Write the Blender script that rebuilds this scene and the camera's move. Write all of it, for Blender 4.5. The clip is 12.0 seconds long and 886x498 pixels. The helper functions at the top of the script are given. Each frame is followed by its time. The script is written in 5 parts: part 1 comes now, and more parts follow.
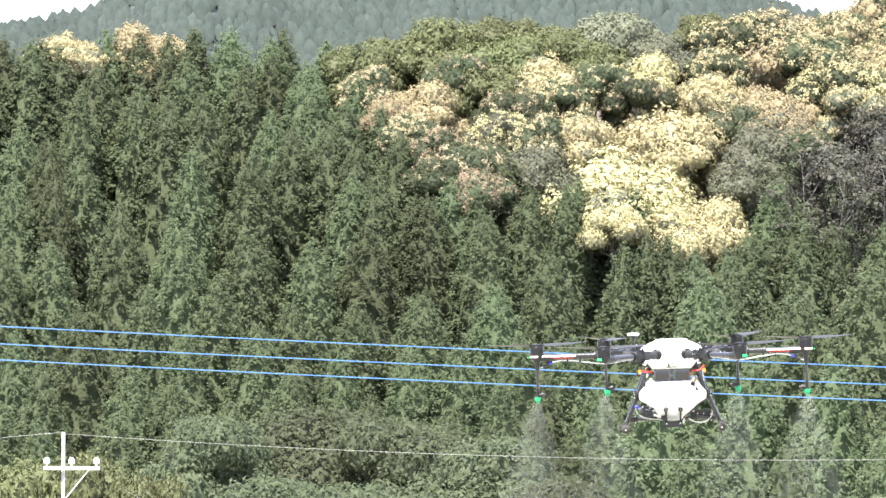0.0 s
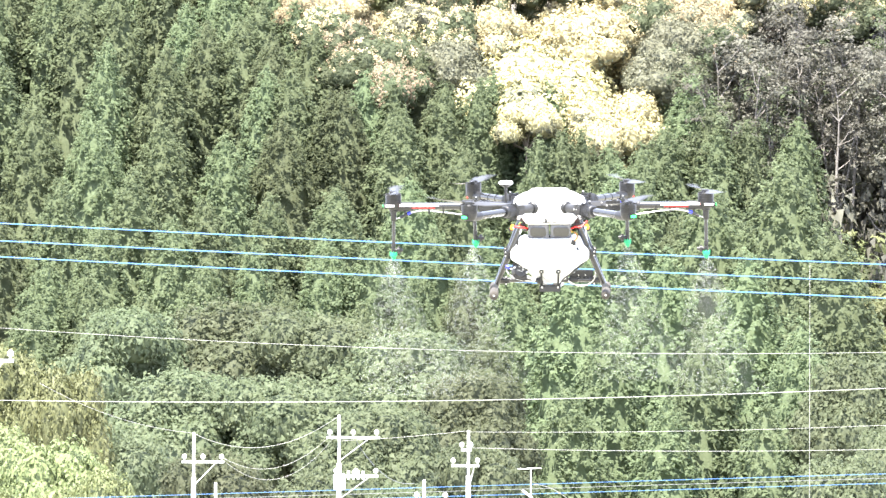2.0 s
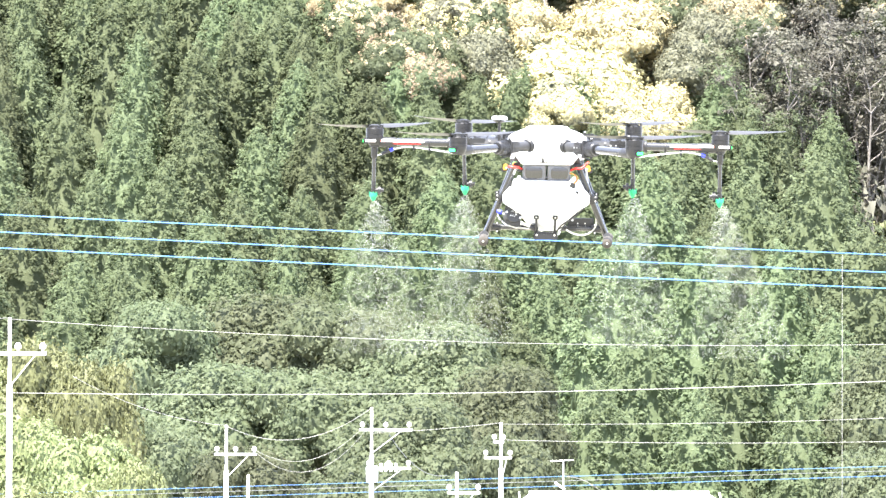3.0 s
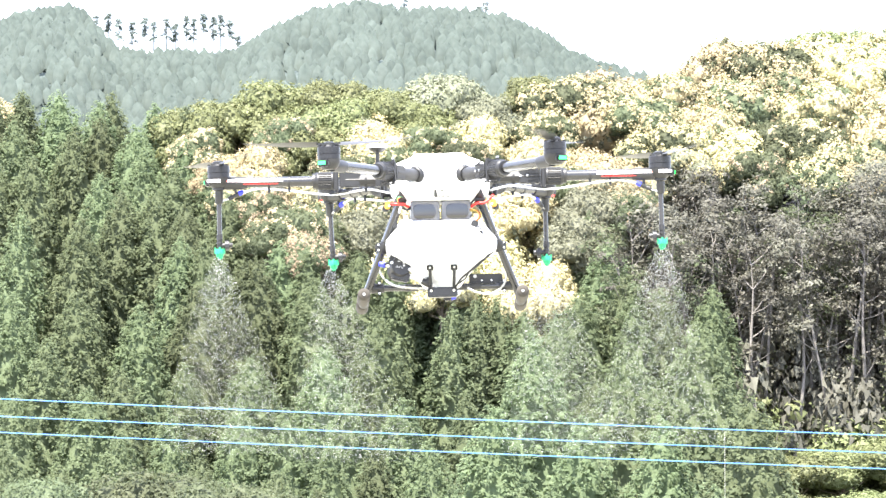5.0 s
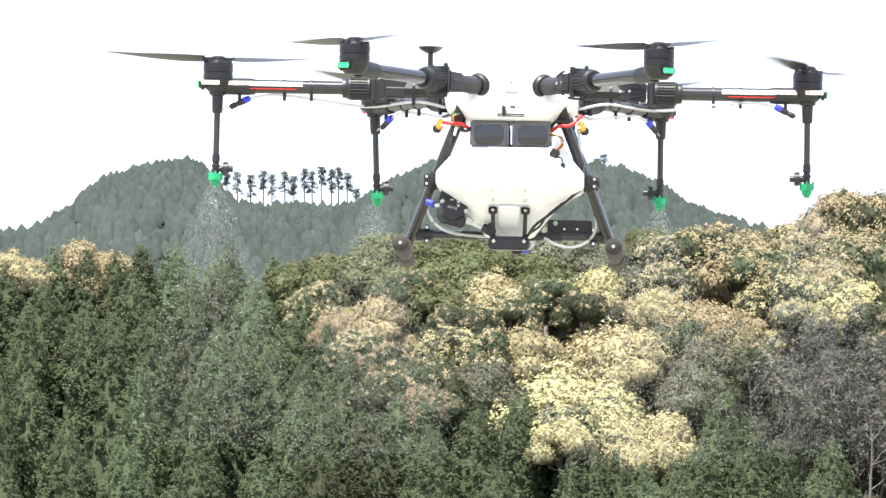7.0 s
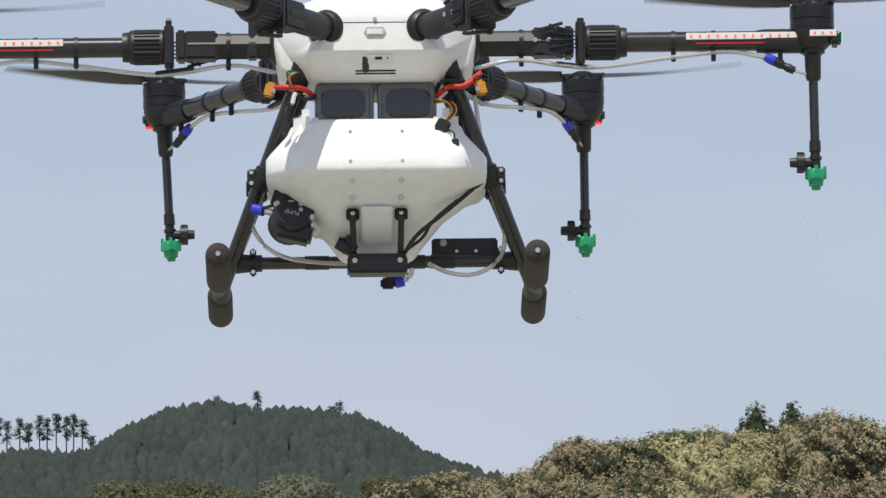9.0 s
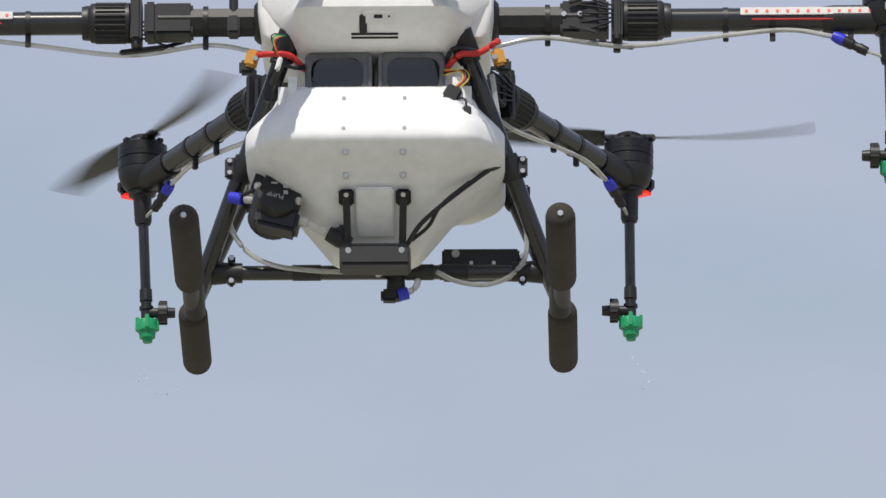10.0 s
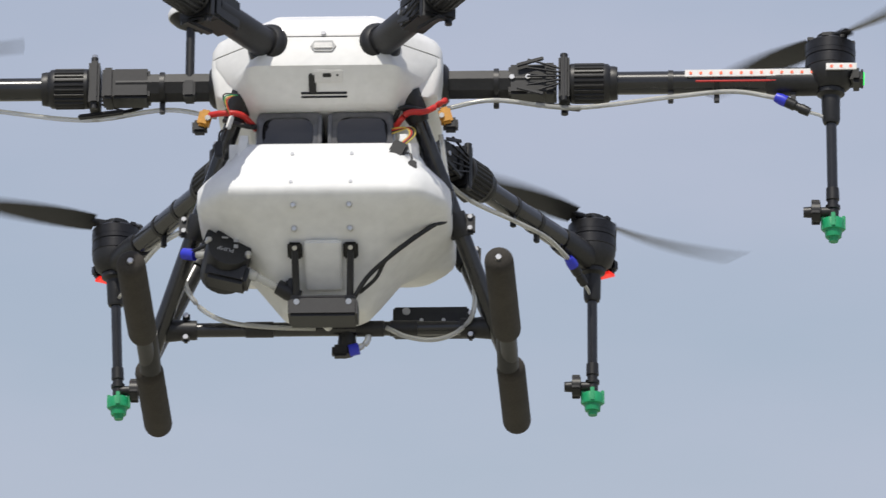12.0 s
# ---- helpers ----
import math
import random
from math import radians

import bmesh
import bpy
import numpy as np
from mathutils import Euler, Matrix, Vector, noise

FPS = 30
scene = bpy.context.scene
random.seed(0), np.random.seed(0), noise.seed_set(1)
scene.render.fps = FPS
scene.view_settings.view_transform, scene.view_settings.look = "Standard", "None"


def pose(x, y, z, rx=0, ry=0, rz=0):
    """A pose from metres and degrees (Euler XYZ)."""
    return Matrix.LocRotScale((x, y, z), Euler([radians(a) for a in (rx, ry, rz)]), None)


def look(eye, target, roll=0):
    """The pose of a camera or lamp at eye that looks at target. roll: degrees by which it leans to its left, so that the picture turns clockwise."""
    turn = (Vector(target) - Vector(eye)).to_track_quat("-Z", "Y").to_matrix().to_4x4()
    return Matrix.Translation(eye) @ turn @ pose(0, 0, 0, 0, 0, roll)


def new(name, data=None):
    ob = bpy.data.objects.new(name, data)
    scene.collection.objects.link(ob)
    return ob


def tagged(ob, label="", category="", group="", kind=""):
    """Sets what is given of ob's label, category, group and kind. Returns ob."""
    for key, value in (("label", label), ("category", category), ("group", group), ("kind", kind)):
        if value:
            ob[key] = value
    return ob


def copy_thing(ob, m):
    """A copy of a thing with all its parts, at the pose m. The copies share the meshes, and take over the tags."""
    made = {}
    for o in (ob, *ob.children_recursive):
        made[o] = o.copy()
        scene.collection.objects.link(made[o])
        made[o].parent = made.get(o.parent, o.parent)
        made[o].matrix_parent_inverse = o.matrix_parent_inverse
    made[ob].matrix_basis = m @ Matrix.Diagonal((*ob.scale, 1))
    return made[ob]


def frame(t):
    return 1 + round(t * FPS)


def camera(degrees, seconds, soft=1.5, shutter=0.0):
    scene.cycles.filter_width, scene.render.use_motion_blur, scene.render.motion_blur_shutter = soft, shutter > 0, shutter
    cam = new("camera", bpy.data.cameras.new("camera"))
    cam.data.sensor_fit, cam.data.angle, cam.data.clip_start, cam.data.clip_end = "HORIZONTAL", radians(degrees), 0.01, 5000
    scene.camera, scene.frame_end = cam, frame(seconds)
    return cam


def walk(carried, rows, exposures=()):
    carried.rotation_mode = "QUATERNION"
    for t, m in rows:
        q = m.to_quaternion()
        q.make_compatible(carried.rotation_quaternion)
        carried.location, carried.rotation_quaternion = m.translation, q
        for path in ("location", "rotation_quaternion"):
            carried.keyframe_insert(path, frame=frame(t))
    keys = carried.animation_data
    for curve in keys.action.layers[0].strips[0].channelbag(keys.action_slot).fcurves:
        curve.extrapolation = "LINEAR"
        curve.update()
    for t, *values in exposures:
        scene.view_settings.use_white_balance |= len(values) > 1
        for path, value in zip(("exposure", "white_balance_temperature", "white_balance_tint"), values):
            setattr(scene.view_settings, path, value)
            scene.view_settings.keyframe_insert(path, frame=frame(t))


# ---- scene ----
# ---------- camera: on a tripod at eye height, panning after the drone ----------
FOCAL = 14500.0 / 1568.0
EYE = Vector((0.0, 0.0, 1.6))
cam = camera(math.degrees(2 * math.atan(0.5 / FOCAL)), 12.0, soft=1.4, shutter=0.14)
AIM = [  # seconds, yaw to the right, pitch up, roll
    (0.0, 0.0000, 3.4769, 0.17),
    (0.5, 0.1568, 3.0604, 0.23),
    (1.0, 0.4249, 2.8173, 0.28),
    (1.5, 0.4663, 2.6813, 0.30),
    (2.0, 0.6027, 2.7319, 0.23),
    (2.5, 0.4063, 2.6503, 0.09),
    (2.7, 0.3332, 2.6290, 0.18),
    (4.3, 0.7835, 3.2505, -0.17),
    (4.5, 0.9622, 3.3277, -0.03),
    (5.0, 1.1997, 3.9173, -0.05),
    (5.5, 1.1959, 3.9597, -0.06),
    (6.0, 0.8366, 4.4758, -0.25),
    (6.5, 0.4010, 4.9554, -0.28),
    (7.0, 0.3702, 4.9838, -0.11),
    (7.5, 1.0274, 5.2951, -0.11),
    (7.7, 1.5071, 5.5072, 0.00),
    (9.3, 2.2385, 7.0130, -0.16),
    (9.5, 1.5132, 7.2417, -0.17),
    (10.0, 1.9665, 7.9686, -0.10),
    (10.5, 1.7912, 8.6071, -0.03),
    (11.0, 2.6111, 8.8407, -0.00),
    (11.5, 2.9513, 8.5973, -0.00),
    (12.0, 2.2655, 8.2048, -0.00),
]
FLIGHT = [  # seconds, place, turn
    (0.0, 1.395, 49.939, 3.996, 4.9, -1.9, -1.4),
    (0.5, 1.410, 47.991, 3.936, 2.2, -2.3, -3.2),
    (1.0, 1.339, 46.207, 3.890, 1.6, -2.0, -2.9),
    (1.5, 1.197, 44.490, 3.870, 4.2, -1.6, -1.9),
    (2.0, 1.011, 42.968, 3.877, 7.7, -0.5, -1.7),
    (2.5, 0.828, 40.892, 3.880, 7.5, 0.9, -1.4),
    (2.7, 0.773, 40.082, 3.895, 7.3, 1.2, -1.5),
    (4.3, 0.716, 33.127, 3.921, -1.3, -1.0, -1.0),
    (4.5, 0.702, 32.408, 3.927, 1.7, -0.7, -1.7),
    (5.0, 0.623, 30.344, 3.937, -0.4, -1.3, -0.4),
    (5.5, 0.498, 28.354, 3.977, 3.0, -0.1, -1.8),
    (6.0, 0.373, 26.327, 4.044, 3.4, 1.3, -1.7),
    (6.5, 0.328, 24.597, 4.066, 3.0, 1.3, -1.0),
    (7.0, 0.340, 22.650, 4.012, 1.6, 1.3, -2.1),
    (7.5, 0.454, 20.826, 3.935, 2.4, -0.0, -1.8),
    (7.7, 0.515, 20.074, 3.903, 2.9, -0.7, -2.1),
    (9.3, 0.422, 14.301, 3.763, -8.3, -0.4, -1.5),
    (9.5, 0.348, 13.809, 3.763, -14.4, 0.9, -1.8),
    (10.0, 0.339, 12.954, 3.778, -12.6, -0.1, -2.7),
    (10.5, 0.339, 12.779, 3.774, -2.8, 0.1, -3.1),
    (11.0, 0.336, 12.798, 3.772, 1.0, 0.0, -3.7),
    (11.5, 0.335, 12.934, 3.773, -5.4, -0.5, -4.9),
    (12.0, 0.338, 13.247, 3.776, -15.9, -0.2, -4.9),
]


def aim(yaw, pitch, roll):
    a, b = radians(yaw), radians(pitch)
    way = Vector((math.sin(a) * math.cos(b), math.cos(a) * math.cos(b), math.sin(b)))
    return look(EYE, EYE + way * 100, roll)


EXPOSURES = [(0.0, 1.75), (0.5, 2.40), (1.0, 2.56), (2.7, 2.68), (4.3, 2.64), (5.5, 2.40), (6.0, 1.95), (6.5, 1.32), (7.0, 1.30), (7.7, 1.30), (9.3, -0.45), (12.0, -0.45)]
walk(cam, [(t, aim(a, b, c)) for t, a, b, c in AIM], EXPOSURES)

# ---------- world and sun: hazy bright day, high sun behind the camera's left shoulder ----------
SUN_EL, SUN_AZ = 65.0, 203.0  # azimuth clockwise from the view's far side
world = bpy.data.worlds.new("sky")
scene.world = world
world.use_nodes = True
wn, wl = world.node_tree.nodes, world.node_tree.links
bg = wn["Background"]
sky = wn.new("ShaderNodeTexSky")
sky.sky_type, sky.sun_disc = "NISHITA", False
sky.sun_elevation, sky.sun_rotation = radians(SUN_EL), radians(SUN_AZ)
sky.dust_density, sky.air_density = 1.2, 1.0
tc = wn.new("ShaderNodeTexCoord")
mp = wn.new("ShaderNodeMapping")
mp.inputs["Scale"].default_value = (9, 9, 26)
cl = wn.new("ShaderNodeTexNoise")
cl.inputs["Scale"].default_value, cl.inputs["Detail"].default_value, cl.inputs["Roughness"].default_value = 1.0, 5, 0.5
ramp = wn.new("ShaderNodeValToRGB")
ramp.color_ramp.elements[0].position, ramp.color_ramp.elements[1].position = 0.35, 0.75
ramp.color_ramp.elements[0].color, ramp.color_ramp.elements[1].color = (0.45, 0.45, 0.45, 1), (0.8, 0.8, 0.8, 1)
mix = wn.new("ShaderNodeMix")
mix.data_type = "RGBA"
mix.inputs["B"].default_value = (5.5, 5.75, 7.1, 1)
wl.new(tc.outputs["Generated"], mp.inputs["Vector"])
wl.new(mp.outputs["Vector"], cl.inputs["Vector"])
wl.new(cl.outputs["Fac"], ramp.inputs["Fac"])
wl.new(ramp.outputs["Color"], mix.inputs["Factor"])
wl.new(sky.outputs["Color"], mix.inputs["A"])
wl.new(mix.outputs["Result"], bg.inputs["Color"])
bg.inputs["Strength"].default_value = 0.13
sun = new("sun", bpy.data.lights.new("sun", "SUN"))
sun.data.energy, sun.data.angle, sun.data.color = 4.7, radians(0.6), (1.0, 0.95, 0.86)
_a, _e = radians(SUN_AZ), radians(SUN_EL)
SUN_WAY = Vector((math.sin(_a) * math.cos(_e), math.cos(_a) * math.cos(_e), math.sin(_e)))
sun.matrix_world = look(SUN_WAY * 50, (0, 0, 0))

# ---------- materials ----------
def material(name, color, rough=0.6, metal=0.0, vary=0.25, scale=6.0, bump=0.0, bump_scale=40.0, island=0.0, second=None, spec=0.5, alpha=1.0, transmission=0.0, emit=0.0, coat=0.0, thin=0.0):
    """A principled material with two scales of noise in its colour, optional relief and per-piece variation."""
    m = bpy.data.materials.new(name)
    m.use_nodes = True
    n, l = m.node_tree.nodes, m.node_tree.links
    b = n["Principled BSDF"]
    b.inputs["Roughness"].default_value, b.inputs["Metallic"].default_value = rough, metal
    b.inputs["Specular IOR Level"].default_value = spec
    b.inputs["Transmission Weight"].default_value = transmission
    b.inputs["Coat Weight"].default_value = coat
    b.inputs["Alpha"].default_value = alpha
    coord = n.new("ShaderNodeTexCoord")
    big, fine = n.new("ShaderNodeTexNoise"), n.new("ShaderNodeTexNoise")
    big.inputs["Scale"].default_value, big.inputs["Detail"].default_value = scale, 3
    fine.inputs["Scale"].default_value, fine.inputs["Detail"].default_value = scale * 9, 2
    add = n.new("ShaderNodeMath")
    add.operation = "MULTIPLY_ADD"
    add.inputs[1].default_value = 0.5
    l.new(coord.outputs["Object"], big.inputs["Vector"])
    l.new(coord.outputs["Object"], fine.inputs["Vector"])
    half = n.new("ShaderNodeMath")
    half.operation = "MULTIPLY"
    half.inputs[1].default_value = 0.5
    l.new(big.outputs["Fac"], half.inputs[0])
    l.new(fine.outputs["Fac"], add.inputs[0])
    l.new(half.outputs[0], add.inputs[2])
    ramp = n.new("ShaderNodeValToRGB")
    dark = [c * (1 - vary) for c in color]
    light = second if second else [min(1, c * (1 + vary)) for c in color]
    ramp.color_ramp.elements[0].color, ramp.color_ramp.elements[1].color = (*dark, 1), (*light, 1)
    ramp.color_ramp.elements[0].position, ramp.color_ramp.elements[1].position = 0.34, 0.66
    l.new(add.outputs[0], ramp.inputs["Fac"])
    out = ramp.outputs["Color"]
    if island:
        geo, obj = n.new("ShaderNodeNewGeometry"), n.new("ShaderNodeObjectInfo")
        rng, sat = n.new("ShaderNodeMapRange"), n.new("ShaderNodeHueSaturation")
        rng.inputs["To Min"].default_value, rng.inputs["To Max"].default_value = 1 - island, 1 + island
        hue = n.new("ShaderNodeMapRange")
        hue.inputs["To Min"].default_value, hue.inputs["To Max"].default_value = 0.475, 0.515
        l.new(geo.outputs["Random Per Island"], rng.inputs["Value"])
        l.new(obj.outputs["Random"], hue.inputs["Value"])
        tree, both = n.new("ShaderNodeMapRange"), n.new("ShaderNodeMath")
        tree.inputs["To Min"].default_value, tree.inputs["To Max"].default_value = 0.76, 1.28
        both.operation = "MULTIPLY"
        l.new(obj.outputs["Random"], tree.inputs["Value"])
        l.new(rng.outputs["Result"], both.inputs[0])
        l.new(tree.outputs["Result"], both.inputs[1])
        l.new(both.outputs[0], sat.inputs["Value"])
        l.new(hue.outputs["Result"], sat.inputs["Hue"])
        l.new(out, sat.inputs["Color"])
        out = sat.outputs["Color"]
    l.new(out, b.inputs["Base Color"])
    if thin:
        tr, mx = n.new("ShaderNodeBsdfTranslucent"), n.new("ShaderNodeMixShader")
        mx.inputs["Fac"].default_value = thin
        l.new(out, tr.inputs["Color"])
        l.new(b.outputs["BSDF"], mx.inputs[1])
        l.new(tr.outputs["BSDF"], mx.inputs[2])
        l.new(mx.outputs["Shader"], n["Material Output"].inputs["Surface"])
    if emit:
        b.inputs["Emission Color"].default_value = (*color, 1)
        b.inputs["Emission Strength"].default_value = emit
    if bump:
        tex, bp = n.new("ShaderNodeTexNoise"), n.new("ShaderNodeBump")
        tex.inputs["Scale"].default_value = bump_scale
        bp.inputs["Strength"].default_value = bump
        l.new(coord.outputs["Object"], tex.inputs["Vector"])
        l.new(tex.outputs["Fac"], bp.inputs["Height"])
        l.new(bp.outputs["Normal"], b.inputs["Normal"])
    return m


CEDAR = material("cedar_foliage", (0.125, 0.160, 0.087), 0.75, vary=0.15, scale=0.5, island=0.07, second=(0.166, 0.202, 0.118), spec=0.15, thin=0.64)
LEAF = material("evergreen_leaves", (0.135, 0.145, 0.100), 0.6, vary=0.3, scale=0.7, island=0.08, second=(0.16, 0.165, 0.105), spec=0.3, thin=0.3)
LEAF_BRIGHT = material("fresh_leaves", (0.135, 0.160, 0.072), 0.6, vary=0.25, scale=0.7, island=0.07, second=(0.175, 0.20, 0.09), spec=0.3, thin=0.35)
LEAF_BROWN = material("mixed_leaves", (0.100, 0.126, 0.070), 0.65, vary=0.2, scale=0.5, island=0.07, second=(0.136, 0.156, 0.092), spec=0.25, thin=0.55)
LEAF_GREY_OLIVE = material("grey_olive_leaves", (0.112, 0.112, 0.088), 0.65, vary=0.3, scale=0.6, island=0.08, second=(0.15, 0.146, 0.116), spec=0.25, thin=0.4)
BLOSSOM = material("cream_blossom", (0.310, 0.275, 0.160), 0.8, vary=0.15, scale=0.6, island=0.05, second=(0.42, 0.375, 0.21), spec=0.2, thin=0.2)
BLOSSOM_TAN = material("fading_blossom", (0.35, 0.285, 0.175), 0.8, vary=0.25, scale=0.9, island=0.06, second=(0.44, 0.375, 0.24), spec=0.2, thin=0.2)
# far foliage is paled and blued to stand in for aerial haze
FAR_LEAF_HAZED = material("far_foliage_hazed", (0.092, 0.118, 0.108), 0.8, vary=0.2, scale=0.05, island=0.06, second=(0.125, 0.152, 0.138), spec=0.2, thin=0.6)
# needles of the ridge pines, lightened further: their colour carries the haze
PINE_LEAF_HAZED = material("pine_needles_hazed", (0.165, 0.200, 0.185), 0.8, vary=0.2, scale=0.3, island=0.05, second=(0.20, 0.235, 0.215), spec=0.2, thin=0.6)
# unseen near ground, set pale so that it bounces light up at the drone
BOUNCE_FIELD = material("bounce_field", (0.33, 0.315, 0.25), 0.9, vary=0.25, scale=0.8, bump=0.3, bump_scale=6, second=(0.38, 0.37, 0.29))
BARK = material("bark", (0.16, 0.13, 0.10), 0.85, vary=0.35, scale=2.0, bump=0.4, bump_scale=12)
FAR_BARK = material("far_bark", (0.07, 0.075, 0.075), 0.85, vary=0.2, scale=1.0)
BARK_PALE = material("pale_bark", (0.155, 0.142, 0.126), 0.85, vary=0.35, scale=2.0, bump=0.4, bump_scale=12)
EARTH = material("hill_earth", (0.112, 0.100, 0.080), 0.9, vary=0.4, scale=0.15, bump=0.3, bump_scale=2, second=(0.15, 0.132, 0.104))
ROCK = material("pale_rock", (0.34, 0.295, 0.25), 0.85, vary=0.4, scale=0.8, bump=0.6, bump_scale=3, island=0.3)
CONCRETE = material("pole_concrete", (0.42, 0.42, 0.40), 0.7, vary=0.12, scale=2.0, bump=0.1)
STEEL = material("galvanised_steel", (0.62, 0.63, 0.63), 0.4, 0.6, vary=0.12, scale=3.0)
PORCELAIN = material("white_porcelain", (0.8, 0.8, 0.78), 0.25, vary=0.06)
WIRE_BLUE = material("blue_cable", (0.05, 0.17, 0.45), 0.35, vary=0.15, scale=1.0)
WIRE_PALE = material("bare_wire", (0.30, 0.30, 0.29), 0.4, 0.2, vary=0.1)
WIRE_DARK = material("dark_cable", (0.12, 0.13, 0.14), 0.5, vary=0.1)
ROOF = material("pale_roof_sheet", (0.62, 0.62, 0.60), 0.45, vary=0.12, scale=1.5)
PLASTER = material("plaster", (0.6, 0.57, 0.5), 0.8, vary=0.12, scale=1.5)

# ---------- mesh helpers ----------
rng = np.random.default_rng(7)


def mesh_object(name, verts, faces, mat, parent=None, label="", smooth=False):
    me = bpy.data.meshes.new(name)
    me.from_pydata([tuple(v) for v in verts], [], [tuple(f) for f in faces])
    me.materials.append(mat)
    if smooth:
        me.polygons.foreach_set("use_smooth", [True] * len(me.polygons))
    me.update()
    ob = new(name, me)
    ob.parent = parent
    if label:
        ob["label"] = label
    return ob


def part(name, bm, mat, parent, label="", smooth=True):
    me = bpy.data.meshes.new(name)
    bm.normal_update()
    bm.to_mesh(me)
    bm.free()
    me.materials.append(mat)
    me.polygons.foreach_set("use_smooth", [smooth] * len(me.polygons))
    ob = new(name, me)
    ob.parent = parent
    if label:
        ob["label"] = label
    return ob


def thing(name, m, label, category, group="", kind=""):
    ob = new(name)
    ob.empty_display_size = 0.1
    ob.matrix_basis = m
    return tagged(ob, label, category, group, kind)


_g = (1 + 5 ** 0.5) / 2
ICO_V = np.array([(-1, _g, 0), (1, _g, 0), (-1, -_g, 0), (1, -_g, 0), (0, -1, _g), (0, 1, _g), (0, -1, -_g), (0, 1, -_g), (_g, 0, -1), (_g, 0, 1), (-_g, 0, -1), (-_g, 0, 1)]) / math.hypot(1, _g)
ICO_F = np.array([(0, 11, 5), (0, 5, 1), (0, 1, 7), (0, 7, 10), (0, 10, 11), (1, 5, 9), (5, 11, 4), (11, 10, 2), (10, 7, 6), (7, 1, 8), (3, 9, 4), (3, 4, 2), (3, 2, 6), (3, 6, 8), (3, 8, 9), (4, 9, 5), (2, 4, 11), (6, 2, 10), (8, 6, 7), (9, 8, 1)])


def _finer(v, f):
    v, f, mid = [tuple(p) for p in v], [tuple(t) for t in f], {}

    def half(a, b):
        k = (min(a, b), max(a, b))
        if k not in mid:
            p = (np.array(v[a]) + np.array(v[b])) / 2
            v.append(tuple(p / np.linalg.norm(p)))
            mid[k] = len(v) - 1
        return mid[k]

    out = []
    for a, b, c in f:
        x, y, z = half(a, b), half(b, c), half(c, a)
        out += [(a, x, z), (b, y, x), (c, z, y), (x, y, z)]
    return np.array(v), np.array(out)


ICO1_V, ICO1_F = _finer(ICO_V, ICO_F)


def billow(p, cell):
    """How far a point lies from the middle of the leafy billow that it is on: 0 at the middle, about 0.7 in the creases."""
    return noise.voronoi(Vector(p) / cell)[0][0]


def together(*pieces):
    vs, fs, n = [], [], 0
    for v, f in pieces:
        vs.append(v)
        fs.append(np.asarray(f) + n)
        n += len(v)
    return np.concatenate(vs), np.concatenate(fs)


def leafage(centres, axes, radii, count, size, long=1.0, spread=0.46):
    """Sprigs of pointed leaves gathered in tufts, each tuft drawn out along its axis; the leaves take the tuft's rounding."""
    c, w, r = np.repeat(np.asarray(centres, float), count, 0), np.asarray(axes, float), np.repeat(np.asarray(radii, float), count)[:, None]
    w = np.repeat(w / np.linalg.norm(w, axis=1, keepdims=True), count, 0)
    n = len(c)
    off = rng.normal(size=(n, 3)) * spread
    along = (off * w).sum(1, keepdims=True)
    off += w * (np.abs(along) * 0.75 * long - along * 0.45)
    up = off / np.linalg.norm(off, axis=1, keepdims=True) * 0.85 + w * 0.5 + np.array((0, 0, 0.2))
    up /= np.linalg.norm(up, axis=1, keepdims=True)
    tilt = up + rng.normal(size=(n, 3)) * 0.26
    tilt /= np.linalg.norm(tilt, axis=1, keepdims=True)
    a = np.cross(tilt, rng.normal(size=(n, 3)))
    a /= np.linalg.norm(a, axis=1, keepdims=True) + 1e-9
    b = np.cross(tilt, a)
    s = r * size * rng.uniform(0.6, 1.35, (n, 1))
    p = c + off * r
    v = np.stack([p + a * s, p - a * s * 0.45 + b * s * 0.62, p - a * s * 0.45 - b * s * 0.62], 1).reshape(-1, 3)
    return v, np.arange(n * 3).reshape(-1, 3), np.repeat(up, 3, 0)


def leafy(name, pieces, mat, parent, label=""):
    """One mesh of leafage and inner crown, shaded by the rounding of its tufts."""
    v, f = together(*[(q[0], q[1]) for q in pieces])
    ob = mesh_object(name, v, f, mat, parent, label, True)
    ob.data.normals_split_custom_set_from_vertices(np.concatenate([q[2] for q in pieces]).tolist())
    return ob


def tube(path, radii, sides=7):
    """Vertices and faces of a tapered tube along a path."""
    path = [Vector(p) for p in path]
    vs, fs = [], []
    for i, p in enumerate(path):
        way = (path[min(i + 1, len(path) - 1)] - path[max(i - 1, 0)]).normalized()
        a = way.orthogonal().normalized()
        b = way.cross(a)
        for k in range(sides):
            t = 2 * math.pi * k / sides
            vs.append(p + (a * math.cos(t) + b * math.sin(t)) * radii[i])
    for i in range(len(path) - 1):
        for k in range(sides):
            fs.append((i * sides + k, i * sides + (k + 1) % sides, (i + 1) * sides + (k + 1) % sides, (i + 1) * sides + k))
    fs.append(tuple(range(sides - 1, -1, -1)))
    fs.append(tuple(range((len(path) - 1) * sides, len(path) * sides)))
    return vs, fs


def joined(pieces):
    vs, fs, n = [], [], 0
    for v, f in pieces:
        vs.extend(v)
        fs.extend(tuple(int(i) + n for i in t) for t in f)
        n += len(v)
    return vs, fs


# ---------- the lie of the land ----------
# A place in the valley is named by its bearing u and the height v at which it stands before the camera,
# both in units of 1/14500 of the distance; the horizon is at v = 881.
def at(u, v, d):
    return Vector((u / 14500 * d, d, EYE.z + (881 - v) / 14500 * d))


